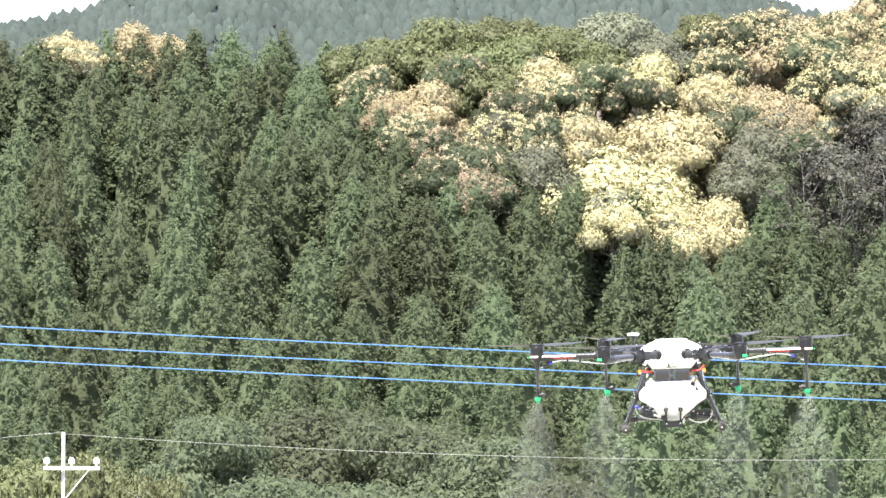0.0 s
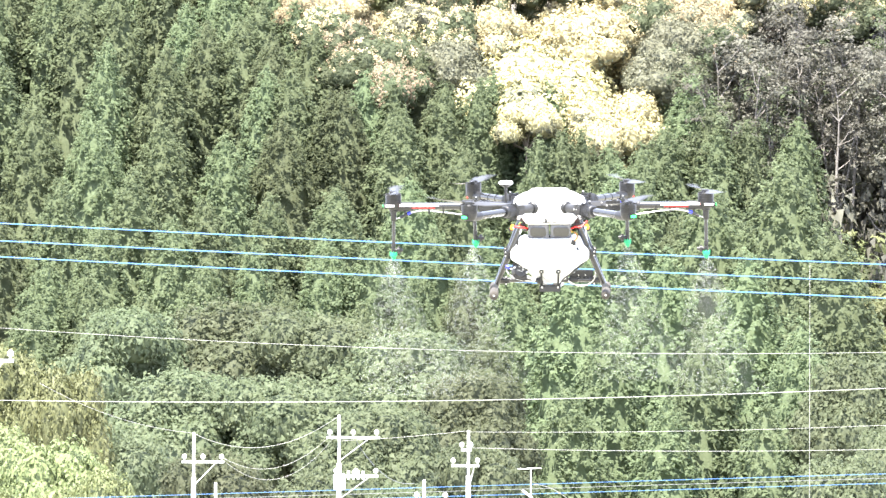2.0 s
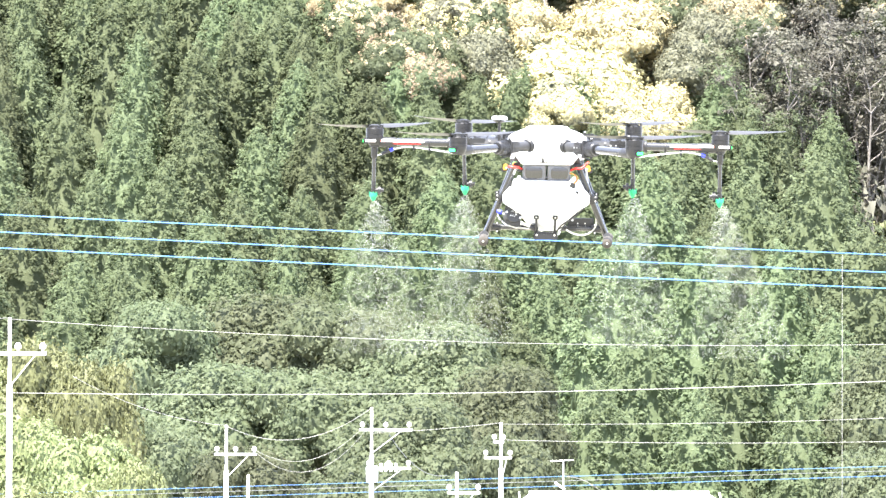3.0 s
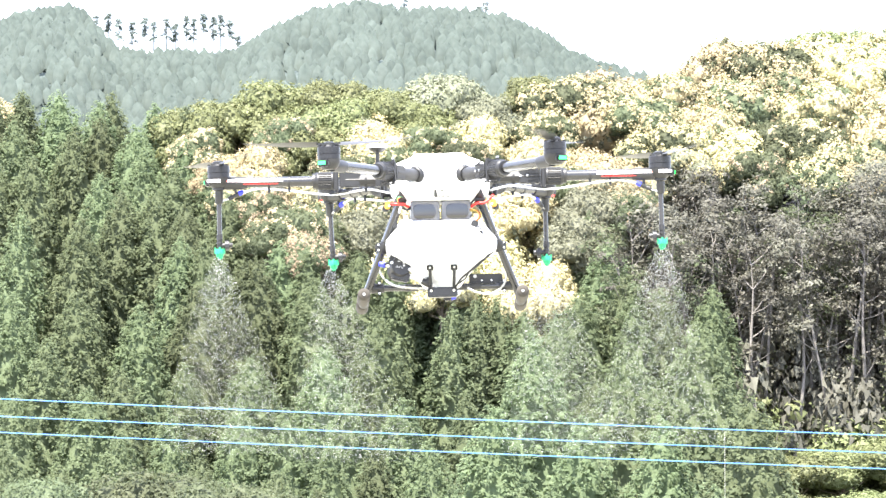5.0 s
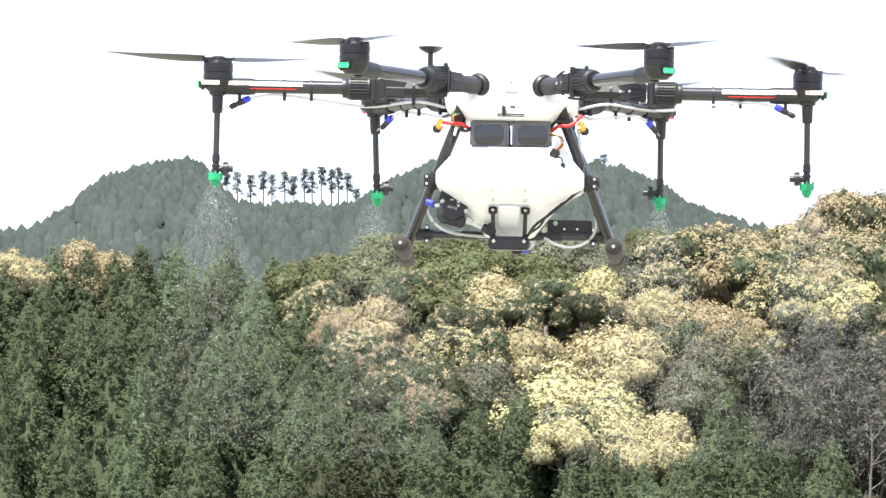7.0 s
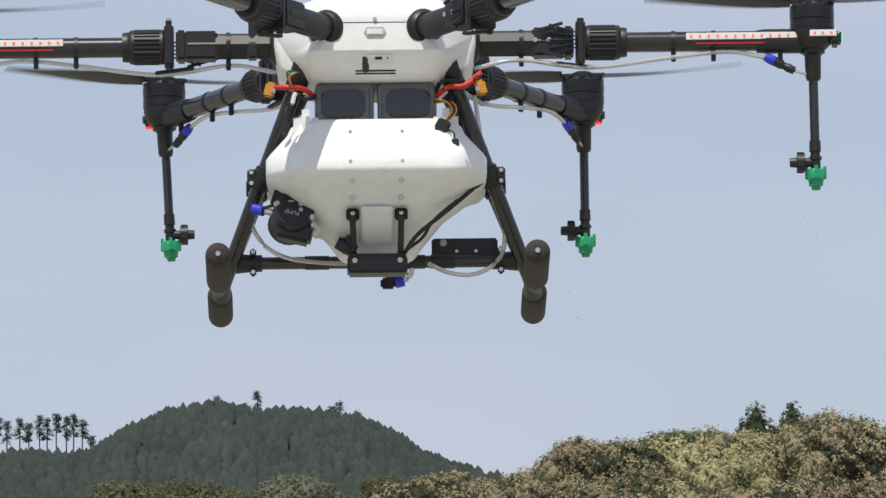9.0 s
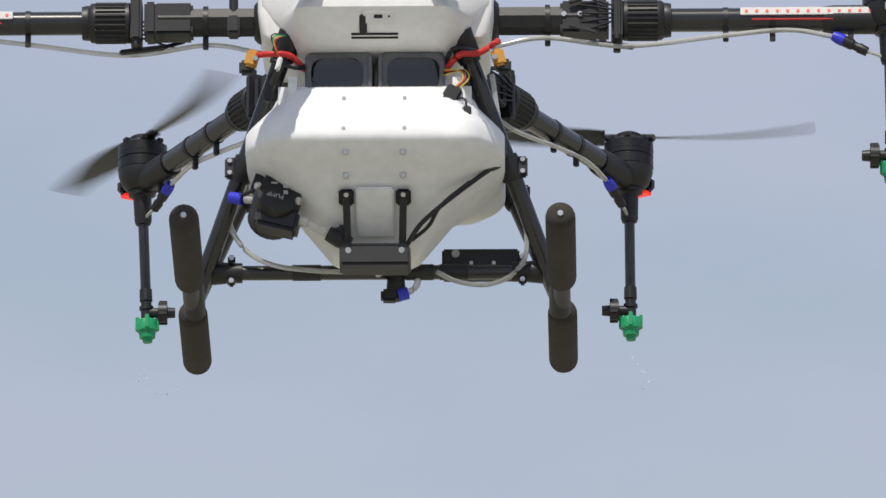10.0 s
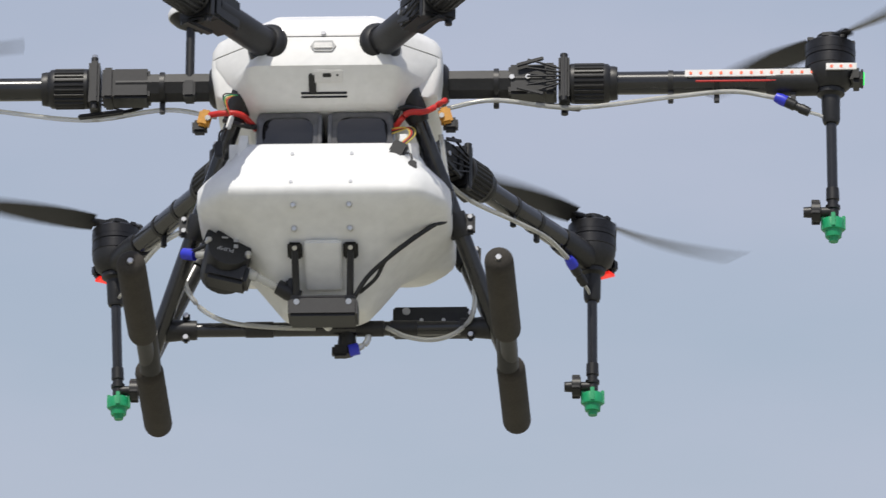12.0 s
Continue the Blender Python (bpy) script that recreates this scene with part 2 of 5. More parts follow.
def slope_distance(v):
    return 560 + (430 - v) * 0.0725


CREST_U = [-3000, -850, -500, -150, 0, 150, 520, 740, 830, 1090, 1400, 3000]
CREST_V = [-300, -385, -395, -400, -430, -440, -455, -480, -515, -530, -548, -500]
RIDGE_U = [-3000, -1100, -690, -634, -575, -525, -460, -390, -345, -268, -64, -40, 30, 70, 163, 228, 368, 428, 498, 560, 700, 1200, 3000]
RIDGE_V = [-100, -330, -404, -410, -446, -489, -512, -527, -527, -452, -452, -466, -507, -522, -540, -526, -520, -506, -476, -440, -400, -380, -200]
FAR = 3000.0  # the distance of the far ridge


def ground_height(x, y):
    u = 14500 * x / max(y, 1.0)
    crest = slope_distance(np.interp(u, CREST_U, CREST_V)) + 22
    if y < crest:
        return 0.62 * max(0.0, y - 556) + 0.25 * math.sin(x * 0.05) * min(1, max(0, (y - 300) / 200))
    top = 0.62 * (crest - 556)
    z = top - 0.22 * (y - crest)
    if y > 1250:
        ridge = EYE.z + (881 - np.interp(u, RIDGE_U, RIDGE_V)) / 14500 * FAR - 14
        k = min(1, (y - 1250) / (FAR - 1250))
        far = ridge * k * k * (3 - 2 * k)
        if y > FAR:
            far = ridge - 0.1 * (y - FAR)
        return max(far, z, -2.0) if y < 6000 else max(far, 0)
    return max(z, 8.0)


def build_ground():
    ds = [0, 4, 40, 120, 250, 400, 500, 545, 556] + list(np.arange(562, 640, 5)) + [645, 660, 690, 750, 850, 1000, 1150, 1250, 1500, 1800, 2100, 2400] + list(np.arange(2500, 3001, 50)) + [3040, 3200, 3800, 5000, 6500]
    us = list(np.arange(-3000, 3001, 60))
    vs, fs = [], []
    for d in ds:
        for u in us:
            x = u / 14500 * d if d > 120 else u / 14500 * 120 * (1 + (120 - d) / 120)
            vs.append((x, d - 60 if d < 1 else d, ground_height(x, d)))
    w = len(us)
    for i in range(len(ds) - 1):
        for k in range(w - 1):
            fs.append((i * w + k, i * w + k + 1, (i + 1) * w + k + 1, (i + 1) * w + k))
    ob = mesh_object("ground", vs, fs, EARTH, smooth=True)
    # near faces serve as a reflector below the drone, out of view
    ob.data.materials.append(BOUNCE_FIELD)
    ob.data.materials.append(FAR_LEAF_HAZED)
    # far faces take the leaf colour that has haze mixed in
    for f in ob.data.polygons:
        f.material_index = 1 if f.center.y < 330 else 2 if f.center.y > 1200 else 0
    tagged(ob, "steep leaf-littered hillside; near field unseen, pale to bounce light upward", "ground", kind="structure")


build_ground()


# ---------- trees ----------
def cedar_tree(height, spread, bare):
    root = thing("cedar_tree", pose(0, 0, 0), "tall pointed dark green cedar on the steep hillside", "tree", "cedars of the plantation")
    mesh_object("trunk", *tube([(0, 0, -2), (0.05, 0, height * 0.5), (0, 0.04, height * 0.97)], [0.24, 0.16, 0.03]), BARK, root)
    shift = rng.uniform(0, 90)

    def reach(h, a):
        return spread * (0.08 + 3.5 * (1 - math.exp(-h / 5.6))) * (1 + 0.15 * noise.noise((math.cos(a) * 1.2 + shift, math.sin(a) * 1.2, h * 0.45)))

    cs, ws, rs, h, a = [], [], [], 0.12, 0.0
    while h < height - bare:
        r = reach(h, a) + rng.normal() * 0.12 + 0.03
        cs.append((r * math.cos(a), r * math.sin(a), height - h + rng.normal() * 0.1))
        ws.append((0.75 * math.cos(a), 0.75 * math.sin(a), 0.75 + 1.4 / (1 + h)))
        size = min(0.42, 0.18 + 0.045 * h) * rng.uniform(0.65, 1.35)
        rs.append(size)
        gap = 1.60 * min(0.38, 0.18 + 0.045 * h) * (1 + 0.10 * max(0, h - 6.5))
        h += gap * gap / (6.2832 * max(0.25, r))
        a += 2.39996 + rng.normal() * 0.12
    steps, sides, cone, faces = 16, 14, [], []
    for j in range(steps + 1):
        h = 0.25 + (height - bare - 0.25) * j / steps
        for i in range(sides):
            a = 6.2832 * (i + 0.5 * (j % 2)) / sides
            r = max(0.02, reach(h, a) * 0.90 - 0.16)
            cone.append((r * math.cos(a), r * math.sin(a), height - h))
    for j in range(steps):
        for i in range(sides):
            p, q = j * sides + i, j * sides + (i + 1) % sides
            faces += [(q, p, q + sides), (p, p + sides, q + sides)]
    cone = np.array(cone)
    out = cone * np.array((1, 1, 0)) + 1e-6
    out = out / np.linalg.norm(out, axis=1, keepdims=True) * 0.8 + np.array((0, 0, 0.6))
    leafy("crown", [(cone, np.array(faces), out), leafage(cs, ws, rs, 28, 0.38, 1.35, 0.40)], CEDAR, root)
    return root


def dome_tree(name, label, group, width, height, depth, leaf, flower=None, cover=0.0, clump=0.44, trunk=BARK, blades=16):
    """A broadleaf tree: a forked trunk and a crown of several lobes, each set with leafy tufts; flowers cover the outer top."""
    root = thing(name, pose(0, 0, 0), label, "tree", group)
    lobes = []
    for i in range(15):
        a, r = i * 2.4 + rng.normal() * 0.3, width * 0.5 * math.sqrt((i + 0.3) / 15 * 0.62)
        k = 1 - (r / (width * 0.5)) ** 2
        lobes.append((r * math.cos(a), r * math.sin(a), height - depth * 0.5 * (1 - k) - depth * 0.30 * rng.uniform(0.7, 1.6), width * rng.uniform(0.15, 0.24)))
    pieces = [tube([(0.3, 0, -2), (0.12, 0.1, (height - depth) * 0.35), (-0.15, 0, (height - depth) * 0.75), (0, 0, height - depth * 0.75)], [0.020 * width, 0.017 * width, 0.014 * width, 0.010 * width])]
    for x, y, z, r in lobes:
        pieces.append(tube([(0, 0, height - depth * 0.9), (x * 0.6, y * 0.6, z - r * 0.9), (x, y, z)], [0.011 * width, 0.007 * width, 0.003 * width], 5))
    mesh_object("trunk", *joined(pieces), trunk, root)
    shift = rng.uniform(0, 90)
    sets = {True: ([], [], []), False: ([], [], [])}
    core, full = [], cover > 0.9  # the densest blossom covers the inner crown too

    def buried(c, q):
        return any((c[0] - a) ** 2 + (c[1] - b) ** 2 + ((c[2] - e) / 0.85) ** 2 < (0.88 * g) ** 2 for k, (a, b, e, g) in enumerate(lobes) if k != q)

    for q, (x, y, z, r) in enumerate(lobes):
        base = np.array((x, y, z))
        core.append((ICO1_V * r * 0.92 * np.array((1, 1, 0.86)) + base, ICO1_F, ICO1_V + np.array((0, 0, 0.2))))
        n = int(6.6 * r * r / (clump * clump * 1.25))
        for k in range(n):
            up = 1 - 1.72 * (k + 0.5) / n
            a = 2.39996 * k + q
            p = np.array((math.cos(a) * math.sqrt(1 - up * up), math.sin(a) * math.sqrt(1 - up * up), up)) + rng.normal(size=3) * 0.05
            d = billow(base + p * r + shift, clump * 3.2)
            c = base + p * (r + clump * (0.5 - 1.6 * d * d)) * np.array((1, 1, 0.88))
            if buried(c, q):
                continue
            blooms = bool(flower) and up > -0.55 + rng.normal() * 0.2 and rng.random() < cover and d < 0.38 + 0.3 * cover
            for got, what in zip(sets[blooms], (c, p + np.array((0, 0, 0.35)), clump * rng.uniform(0.62, 1.05))):
                got.append(what)
    leafy("crown", ([] if full else core) + [leafage(*sets[False], blades, 0.44)], leaf, root)
    if sets[True][0]:
        leafy("blossom", (core if full else []) + [leafage(*sets[True], 26, 0.38)], flower, root, "cream flower tassels over the crown")
    return root


def stand_tree(height, lean, leaf):
    """A tall thin evergreen drawn up by its neighbours: a bare curving stem, a few forks and an open crown."""
    root = thing("shaded_tree", pose(0, 0, 0), "tall thin-trunked evergreen tree with a high open crown", "tree", "trees of the shaded stand")
    stem = [(lean * height * (k / 8) ** 1.6 + 0.16 * math.sin(k * 1.1 + lean * 9), 0.14 * math.cos(k * 0.9), -2 + (height + 1) * k / 8) for k in range(9)]
    pieces, cs, ws, rs = [tube(stem, [0.17, 0.155, 0.14, 0.125, 0.11, 0.09, 0.07, 0.045, 0.02], 7)], [], [], []
    for k in (3, 4, 5, 5, 6, 6, 7, 7, 8, 8):
        b = Vector(stem[k])
        tip = b + Vector((rng.normal() * 1.0, rng.normal() * 1.0, rng.uniform(0.8, 2.2)))
        pieces.append(tube([b, (b + tip) / 2 + Vector((0.1, 0, -0.1)), tip], [0.06, 0.04, 0.015], 5))
        for q in range(3 if k < 5 else 8):
            w = rng.normal(size=3)
            cs.append(np.array(tip) + w * np.array((0.6, 0.6, 0.4)))
            ws.append(w * 0.5 + np.array((0, 0, 1.0)))
            rs.append(rng.uniform(0.16, 0.34))
    mesh_object("trunk", *joined(pieces), BARK_PALE, root)
    leafy("crown", [leafage(cs, ws, rs, 26, 0.5, 1.0, 0.9)], leaf, root)
    return root


CEDARS = [cedar_tree(17.5, w, b) for w, b in ((0.78, 2.8), (0.86, 3), (0.64, 3.5), (0.94, 2.5), (0.82, 3), (0.72, 2.8))]
OAK_LABEL = "rounded evergreen tree under a dense coat of cream blossom"
BLOOMS = [dome_tree("blossoming_tree", OAK_LABEL, "blossoming trees of the upper hill", 9, 15, 9.0, LEAF, BLOSSOM, c, 0.42) for c in (1.2, 1.0, 0.8)]
HIGH_BLOOMS = [dome_tree("blossoming_tree", OAK_LABEL, "blossoming trees of the upper hill", 9, 15, 6.8, LEAF_BROWN, BLOSSOM, c, 0.44, BARK_PALE) for c in (0.92, 0.78)]
TANS = [dome_tree("fading_tree", "evergreen tree with fading tan blossom on the hill", "blossoming trees of the upper hill", 9, 15, 9.0, LEAF_BROWN, BLOSSOM_TAN, c, 0.42) for c in (0.7, 0.4)]
GREENS = [dome_tree("broadleaf_tree", "rounded dark green broadleaf tree on the hill", "broadleaf trees of the hill", 9, 15, 9.0, LEAF, clump=0.44),
          dome_tree("broadleaf_tree", "rounded fresh light green broadleaf tree", "broadleaf trees of the hill", 9, 15, 9.0, LEAF_BRIGHT, clump=0.46, blades=18),
          dome_tree("broadleaf_tree", "big olive and brownish green broadleaf tree below the hill", "broadleaf trees of the hill", 9, 15, 10.5, LEAF_BROWN, clump=0.42, blades=18)]
STAND = [stand_tree(14.5, -0.05, LEAF_GREY_OLIVE), stand_tree(13, 0.07, LEAF_BROWN), stand_tree(15.5, 0.02, LEAF_GREY_OLIVE)]
used = set()


def plant(kind, u, v, width=None, d=None, base_width=9.0, tall=None, lean=1.2):
    """A tree whose top stands at bearing u and height v; it grows from the ground up to there."""
    d = slope_distance(v) if d is None else d
    top = at(u, v, d)
    z = ground_height(top.x, top.y)
    s = (width * d / 14500 / base_width) if width else rng.uniform(0.92, 1.08)
    rise = tall if tall else (s if width else (top.z - z) / 17.5)
    h = 17.5 if not width else 15.0
    m = pose(top.x, top.y, top.z - h * rise, rng.normal() * lean, rng.normal() * lean, rng.uniform(0, 360)) @ Matrix.Diagonal((s, s, rise, 1))
    if kind in used:
        ob = copy_thing(kind, Matrix())
    else:
        used.add(kind)
        ob = kind
    ob.matrix_basis = m
    return ob


EDGE_U = [-900, -250, -170, -140, -40, -20, 90, 210, 340, 470, 500, 548, 600, 680, 790, 840, 875, 1500]
EDGE_V = [-400, -395, -320, -240, -190, -110, -135, -115, -100, -20, -60, -100, -50, -40, -40, 10, 330, 360]
APEXES = [(-749, -226), (-694, -201), (-654, -281), (-619, -326), (-529, -291), (-439, -391), (-454, -341), (-429, -273), (-449, -179), (-494, -271), (-339, -171), (-304, -346), (-354, -331), (-239, -331), (-224, -291), (-214, -221), (-269, -216),
          (-304, -246), (-159, -136), (-129, -46), (-104, -256), (-69, -206), (-109, -131), (-634, -166), (-764, -126), (-704, -131), (-44, -96), (111, -166), (151, -111), (246, -126), (211, -116), (344, -109), (551, -176), (594, -123), (626, -66), (691, -44), (776, -51)]
MORE_APEXES = [(21, -126), (61, -111), (-24, -96), (76, -61), (406, -26), (456, -1), (506, -1), (316, -11), (546, -31), (636, -31), (366, -21), (-175, -262), (-150, -190), (-165, -305), (1110, -552), (1178, -557)]
standing = []
for k, (u, v) in enumerate(APEXES + MORE_APEXES):
    plant(CEDARS[2 if u in (551, 111, 246) else k % 6], u, v)
    standing.append((u, v))
for k in range(5200):
    u, v = rng.uniform(-900, 900), rng.uniform(-400, 340)
    wide, high = (92, 112) if v < 100 else (78, 80)
    if v > np.interp(u, EDGE_U, EDGE_V) + 14 and all(((u - a) / wide) ** 2 + ((v - b) / high) ** 2 > 1 for a, b in standing):
        plant(CEDARS[rng.integers(6)], u, v)
        standing.append((u, v))
for k in range(14):
    plant(CEDARS[k % 6], -900 + 58 * k + rng.normal() * 10, -376 + rng.normal() * 10)
# the big cedars in front, at the foot of the hill
for k, (u, v) in enumerate(((470, 120), (610, 150), (770, 110), (390, 250), (540, 270), (690, 280), (850, 240), (450, 400), (610, 420), (780, 400), (380, 520), (540, 540), (720, 540))):
    plant(CEDARS[(0, 1, 3, 4)[k % 4]], u, v, 118, d=548 - k * 3.0, base_width=3.3, tall=1.3)

BRIGHT_DOMES = [(390, -304, 230), (315, -219, 270), (450, -119, 150), (300, -94, 95), (-35, -319, 125), (180, -369, 140), (360, -368, 120), (480, -334, 120), (575, -319, 150), (600, -464, 250), (-530, -419, 130), (-670, -399, 110), (-100, -290, 90), (235, -262, 120), (430, -262, 150)]
PALE_DOMES = [(810, -504, 170), (866, -500, 190), (996, -512, 180), (536, -434, 150), (700, -440, 170), (806, -434, 190), (966, -424, 190), (696, -354, 135), (806, -344, 150), (1006, -318, 150), (770, -390, 150), (890, -455, 160), (1083, -520, 160), (660, -395, 130),
              (1233, -548, 200), (1323, -545, 200), (1070, -420, 200), (1180, -430, 210), (1300, -440, 200), (1110, -350, 170), (1060, -480, 160)]
TAN_DOMES = [(-130, -334, 110), (30, -364, 105), (210, -319, 110), (0, -184, 115), (70, -154, 120), (350, -330, 110), (490, -372, 100), (906, -368, 150), (-55, -255, 110), (120, -300, 120), (-20, -225, 120), (285, -350, 100), (170, -250, 130), (960, -350, 130), (620, -420, 110)]
GREEN_DOMES = [(310, -449, 170), (160, -204, 150), (535, -190, 140), (380, -400, 120), (570, -240, 130)]
MIXED_DOMES = [(60, -224, 160), (590, -268, 140), (640, -230, 100), (110, -260, 120), (520, -280, 120), (730, -310, 120), (860, -310, 130), (1060, -300, 140)]
FRESH_DOMES = [(10, -439, 170), (70, -357, 140), (-70, -404, 150), (-150, -384, 130), (120, -404, 140), (270, -396, 120), (460, -437, 90), (973, -525, 140), (100, -434, 130), (200, -418, 120)]
for kinds, rows in ((BLOOMS[:2], BRIGHT_DOMES), (HIGH_BLOOMS, PALE_DOMES), (TANS, TAN_DOMES), (GREENS[:1], GREEN_DOMES), (TANS[1:] + BLOOMS[2:], MIXED_DOMES), (GREENS[1:2], FRESH_DOMES)):
    for i, (u, v, w) in enumerate(rows):
        plant(kinds[i % len(kinds)], u, v, w * (1.25 if kinds[0] is BLOOMS[0] else 1.12))
# the shaded stand of thin trunks, with the pale cut slope below it
for i in range(84):
    u = rng.uniform(610, 1420)
    plant(STAND[i % 3], u, rng.uniform(-248, -110) + max(0, (720 - u) * 0.7), 250 * rng.uniform(0.85, 1.15), base_width=9.6, tall=rng.uniform(0.85, 1.1), lean=3.5)


def bare_tree(height, lean):
    """A thin, half-bare understorey tree: a curved pale stem, forks and a few tufts of leaves."""
    root = thing("thin_tree", pose(0, 0, 0), "thin pale-stemmed tree with sparse leaf tufts", "tree", "thin trees of the shaded stand")
    stem = [(lean * height * (k / 6) ** 1.5 + 0.12 * math.sin(k * 1.3), 0.1 * math.cos(k), -1 + height * k / 6) for k in range(7)]
    pieces, centres, radii = [tube(stem, [0.11, 0.10, 0.09, 0.075, 0.06, 0.04, 0.015], 6)], [], []
    for k in (2, 3, 4, 4, 5, 5, 6):
        b = Vector(stem[k])
        tip = b + Vector((rng.normal() * 0.9, rng.normal() * 0.9, rng.uniform(0.5, 1.7)))
        pieces.append(tube([b, (b + tip) / 2 + Vector((0.1, 0, 0.15)), tip], [0.04, 0.025, 0.01], 5))
        for q in range(9):
            centres.append(tip + Vector((rng.normal(), rng.normal(), rng.normal() * 0.5)) * 0.5)
            radii.append(rng.uniform(0.12, 0.3))
    mesh_object("trunk", *joined(pieces), BARK_PALE, root)
    leafy("crown", [leafage(np.array(centres), rng.normal(size=(len(centres), 3)) * 0.4 + np.array((0, 0, 1)), radii, 20, 0.55, 0.9, 0.9)], LEAF_BRIGHT if lean > 0.05 else LEAF_GREY_OLIVE, root)
    return root


THIN = [bare_tree(9.5, -0.10), bare_tree(8.0, 0.08), bare_tree(11.0, 0.03)]
for i in range(100):
    u, d = rng.uniform(560, 1420), rng.uniform(608, 626)
    x = u / 14500 * d
    m = pose(x, d, ground_height(x, d), rng.normal() * 3, rng.normal() * 4, rng.uniform(0, 360))
    ob = copy_thing(THIN[i % 3], m) if i > 2 else THIN[i]
    ob.matrix_basis = m


def shrub(leaf, label):
    root = thing("shrub", pose(0, 0, 0), label, "shrub", "shrubs of the cut slope")
    c = rng.normal(size=(34, 3)) * (0.75, 0.75, 0.4) + (0, 0, 0.55)
    mesh_object("stem", *joined([tube([(0, 0, -0.4), (q[0] * 0.5, q[1] * 0.5, q[2] * 0.6), q], [0.03, 0.02, 0.008], 4) for q in c[:8]]), BARK, root)
    leafy("crown", [leafage(c, c - np.array((0, 0, 0.1)), rng.uniform(0.25, 0.45, 34), 26, 0.5, 1.0, 0.8)], leaf, root)
    return root


SHRUBS = [shrub(LEAF_BRIGHT, "low fresh green shrub on the slope"), shrub(LEAF_BROWN, "low olive brown shrub on the slope"), shrub(LEAF_BRIGHT, "low light green shrub on the slope")]
UNDERGROWTH = shrub(LEAF_GREY_OLIVE, "grey-olive sapling under the thin trees")
for i in range(230):
    u, d = rng.uniform(850, 1420), rng.uniform(584, 612)
    if i % 3 == 0:
        u = rng.uniform(560, 900)
    x = u / 14500 * d
    m = pose(x, d, ground_height(x, d), 0, 0, rng.uniform(0, 360)) @ Matrix.Scale(rng.uniform(0.7, 1.9), 4)
    ob = copy_thing(SHRUBS[i % 3], m) if i > 2 else SHRUBS[i]
    ob.matrix_basis = m


for i in range(130):
    u, d = rng.uniform(600, 1420), rng.uniform(600, 624)
    x = u / 14500 * d
    m = pose(x, d, ground_height(x, d), 0, 0, rng.uniform(0, 360)) @ Matrix.Diagonal((1.5, 1.5, rng.uniform(1.6, 4.0), 1)) @ Matrix.Scale(rng.uniform(0.8, 1.3), 4)
    ob = copy_thing(UNDERGROWTH, m) if i else UNDERGROWTH
    ob.matrix_basis = m


def boulder(seed):
    bm = bmesh.new()
    bmesh.ops.create_icosphere(bm, subdivisions=3, radius=1.0)
    for q in bm.verts:
        p = q.co + Vector((seed * 7.1, 0, 0))
        q.co *= 1 + 0.35 * noise.noise(p * 1.1) + 0.14 * noise.noise(p * 2.7) + 0.07 * noise.noise(p * 6)
        q.co.z *= 0.7
    ob = part("boulder", bm, ROCK, None, smooth=False)
    return tagged(ob, "pale weathered rock set in the cut slope", "rock", "rocks of the cut slope")


ROCKS = [boulder(k) for k in range(3)]
for i in range(46):
    k = i % 2
    u, v = rng.normal() * 55 + (895, 1040)[k], rng.normal() * 38 + (118, 170)[k]
    e = (881 - v) / 14500
    d = (344.7 + 1.6) / (0.62 - e)
    x = u / 14500 * d
    m = pose(x, d, ground_height(x, d) - 0.1, rng.uniform(-30, 30), rng.uniform(-30, 30), rng.uniform(0, 360)) @ Matrix.Scale(rng.uniform(0.35, 1.3), 4)
    ob = copy_thing(ROCKS[i % 3], m) if i > 2 else ROCKS[i]
    ob.matrix_basis = m
# foot of the hill
FOOT_OLIVE = [(-400, 225, 260), (-230, 210, 300), (-60, 230, 300), (100, 260, 280), (190, 330, 240), (-320, 330, 280), (-120, 340, 300), (40, 390, 280), (200, 450, 220), (-420, 430, 240), (-250, 470, 260), (-60, 500, 260), (90, 520, 240), (900, 300, 240), (980, 420, 240), (860, 470, 240)]
for u, v, w in FOOT_OLIVE:
    plant(GREENS[2], u, v, w, d=540 - (v - 200) * 0.25, tall=1.25)
for u, v, w in ((930, 235, 170), (1010, 225, 180), (1100, 215, 190), (1190, 235, 190), (1290, 220, 190), (890, 300, 160), (970, 310, 190), (1080, 300, 200), (1180, 320, 200)):
    plant(GREENS[1], u, v, w, d=590 - (v - 215) * 0.1, tall=0.5)
for u, v, w in ((-720, 318, 210), (-610, 312, 200), (-520, 345, 150), (-670, 440, 240), (-560, 470, 220), (-450, 520, 160), (-620, 560, 260), (-500, 600, 200), (-780, 420, 240)):
    plant(GREENS[1], u, v, w, d=345 - (v - 300) * 0.15, tall=0.9)


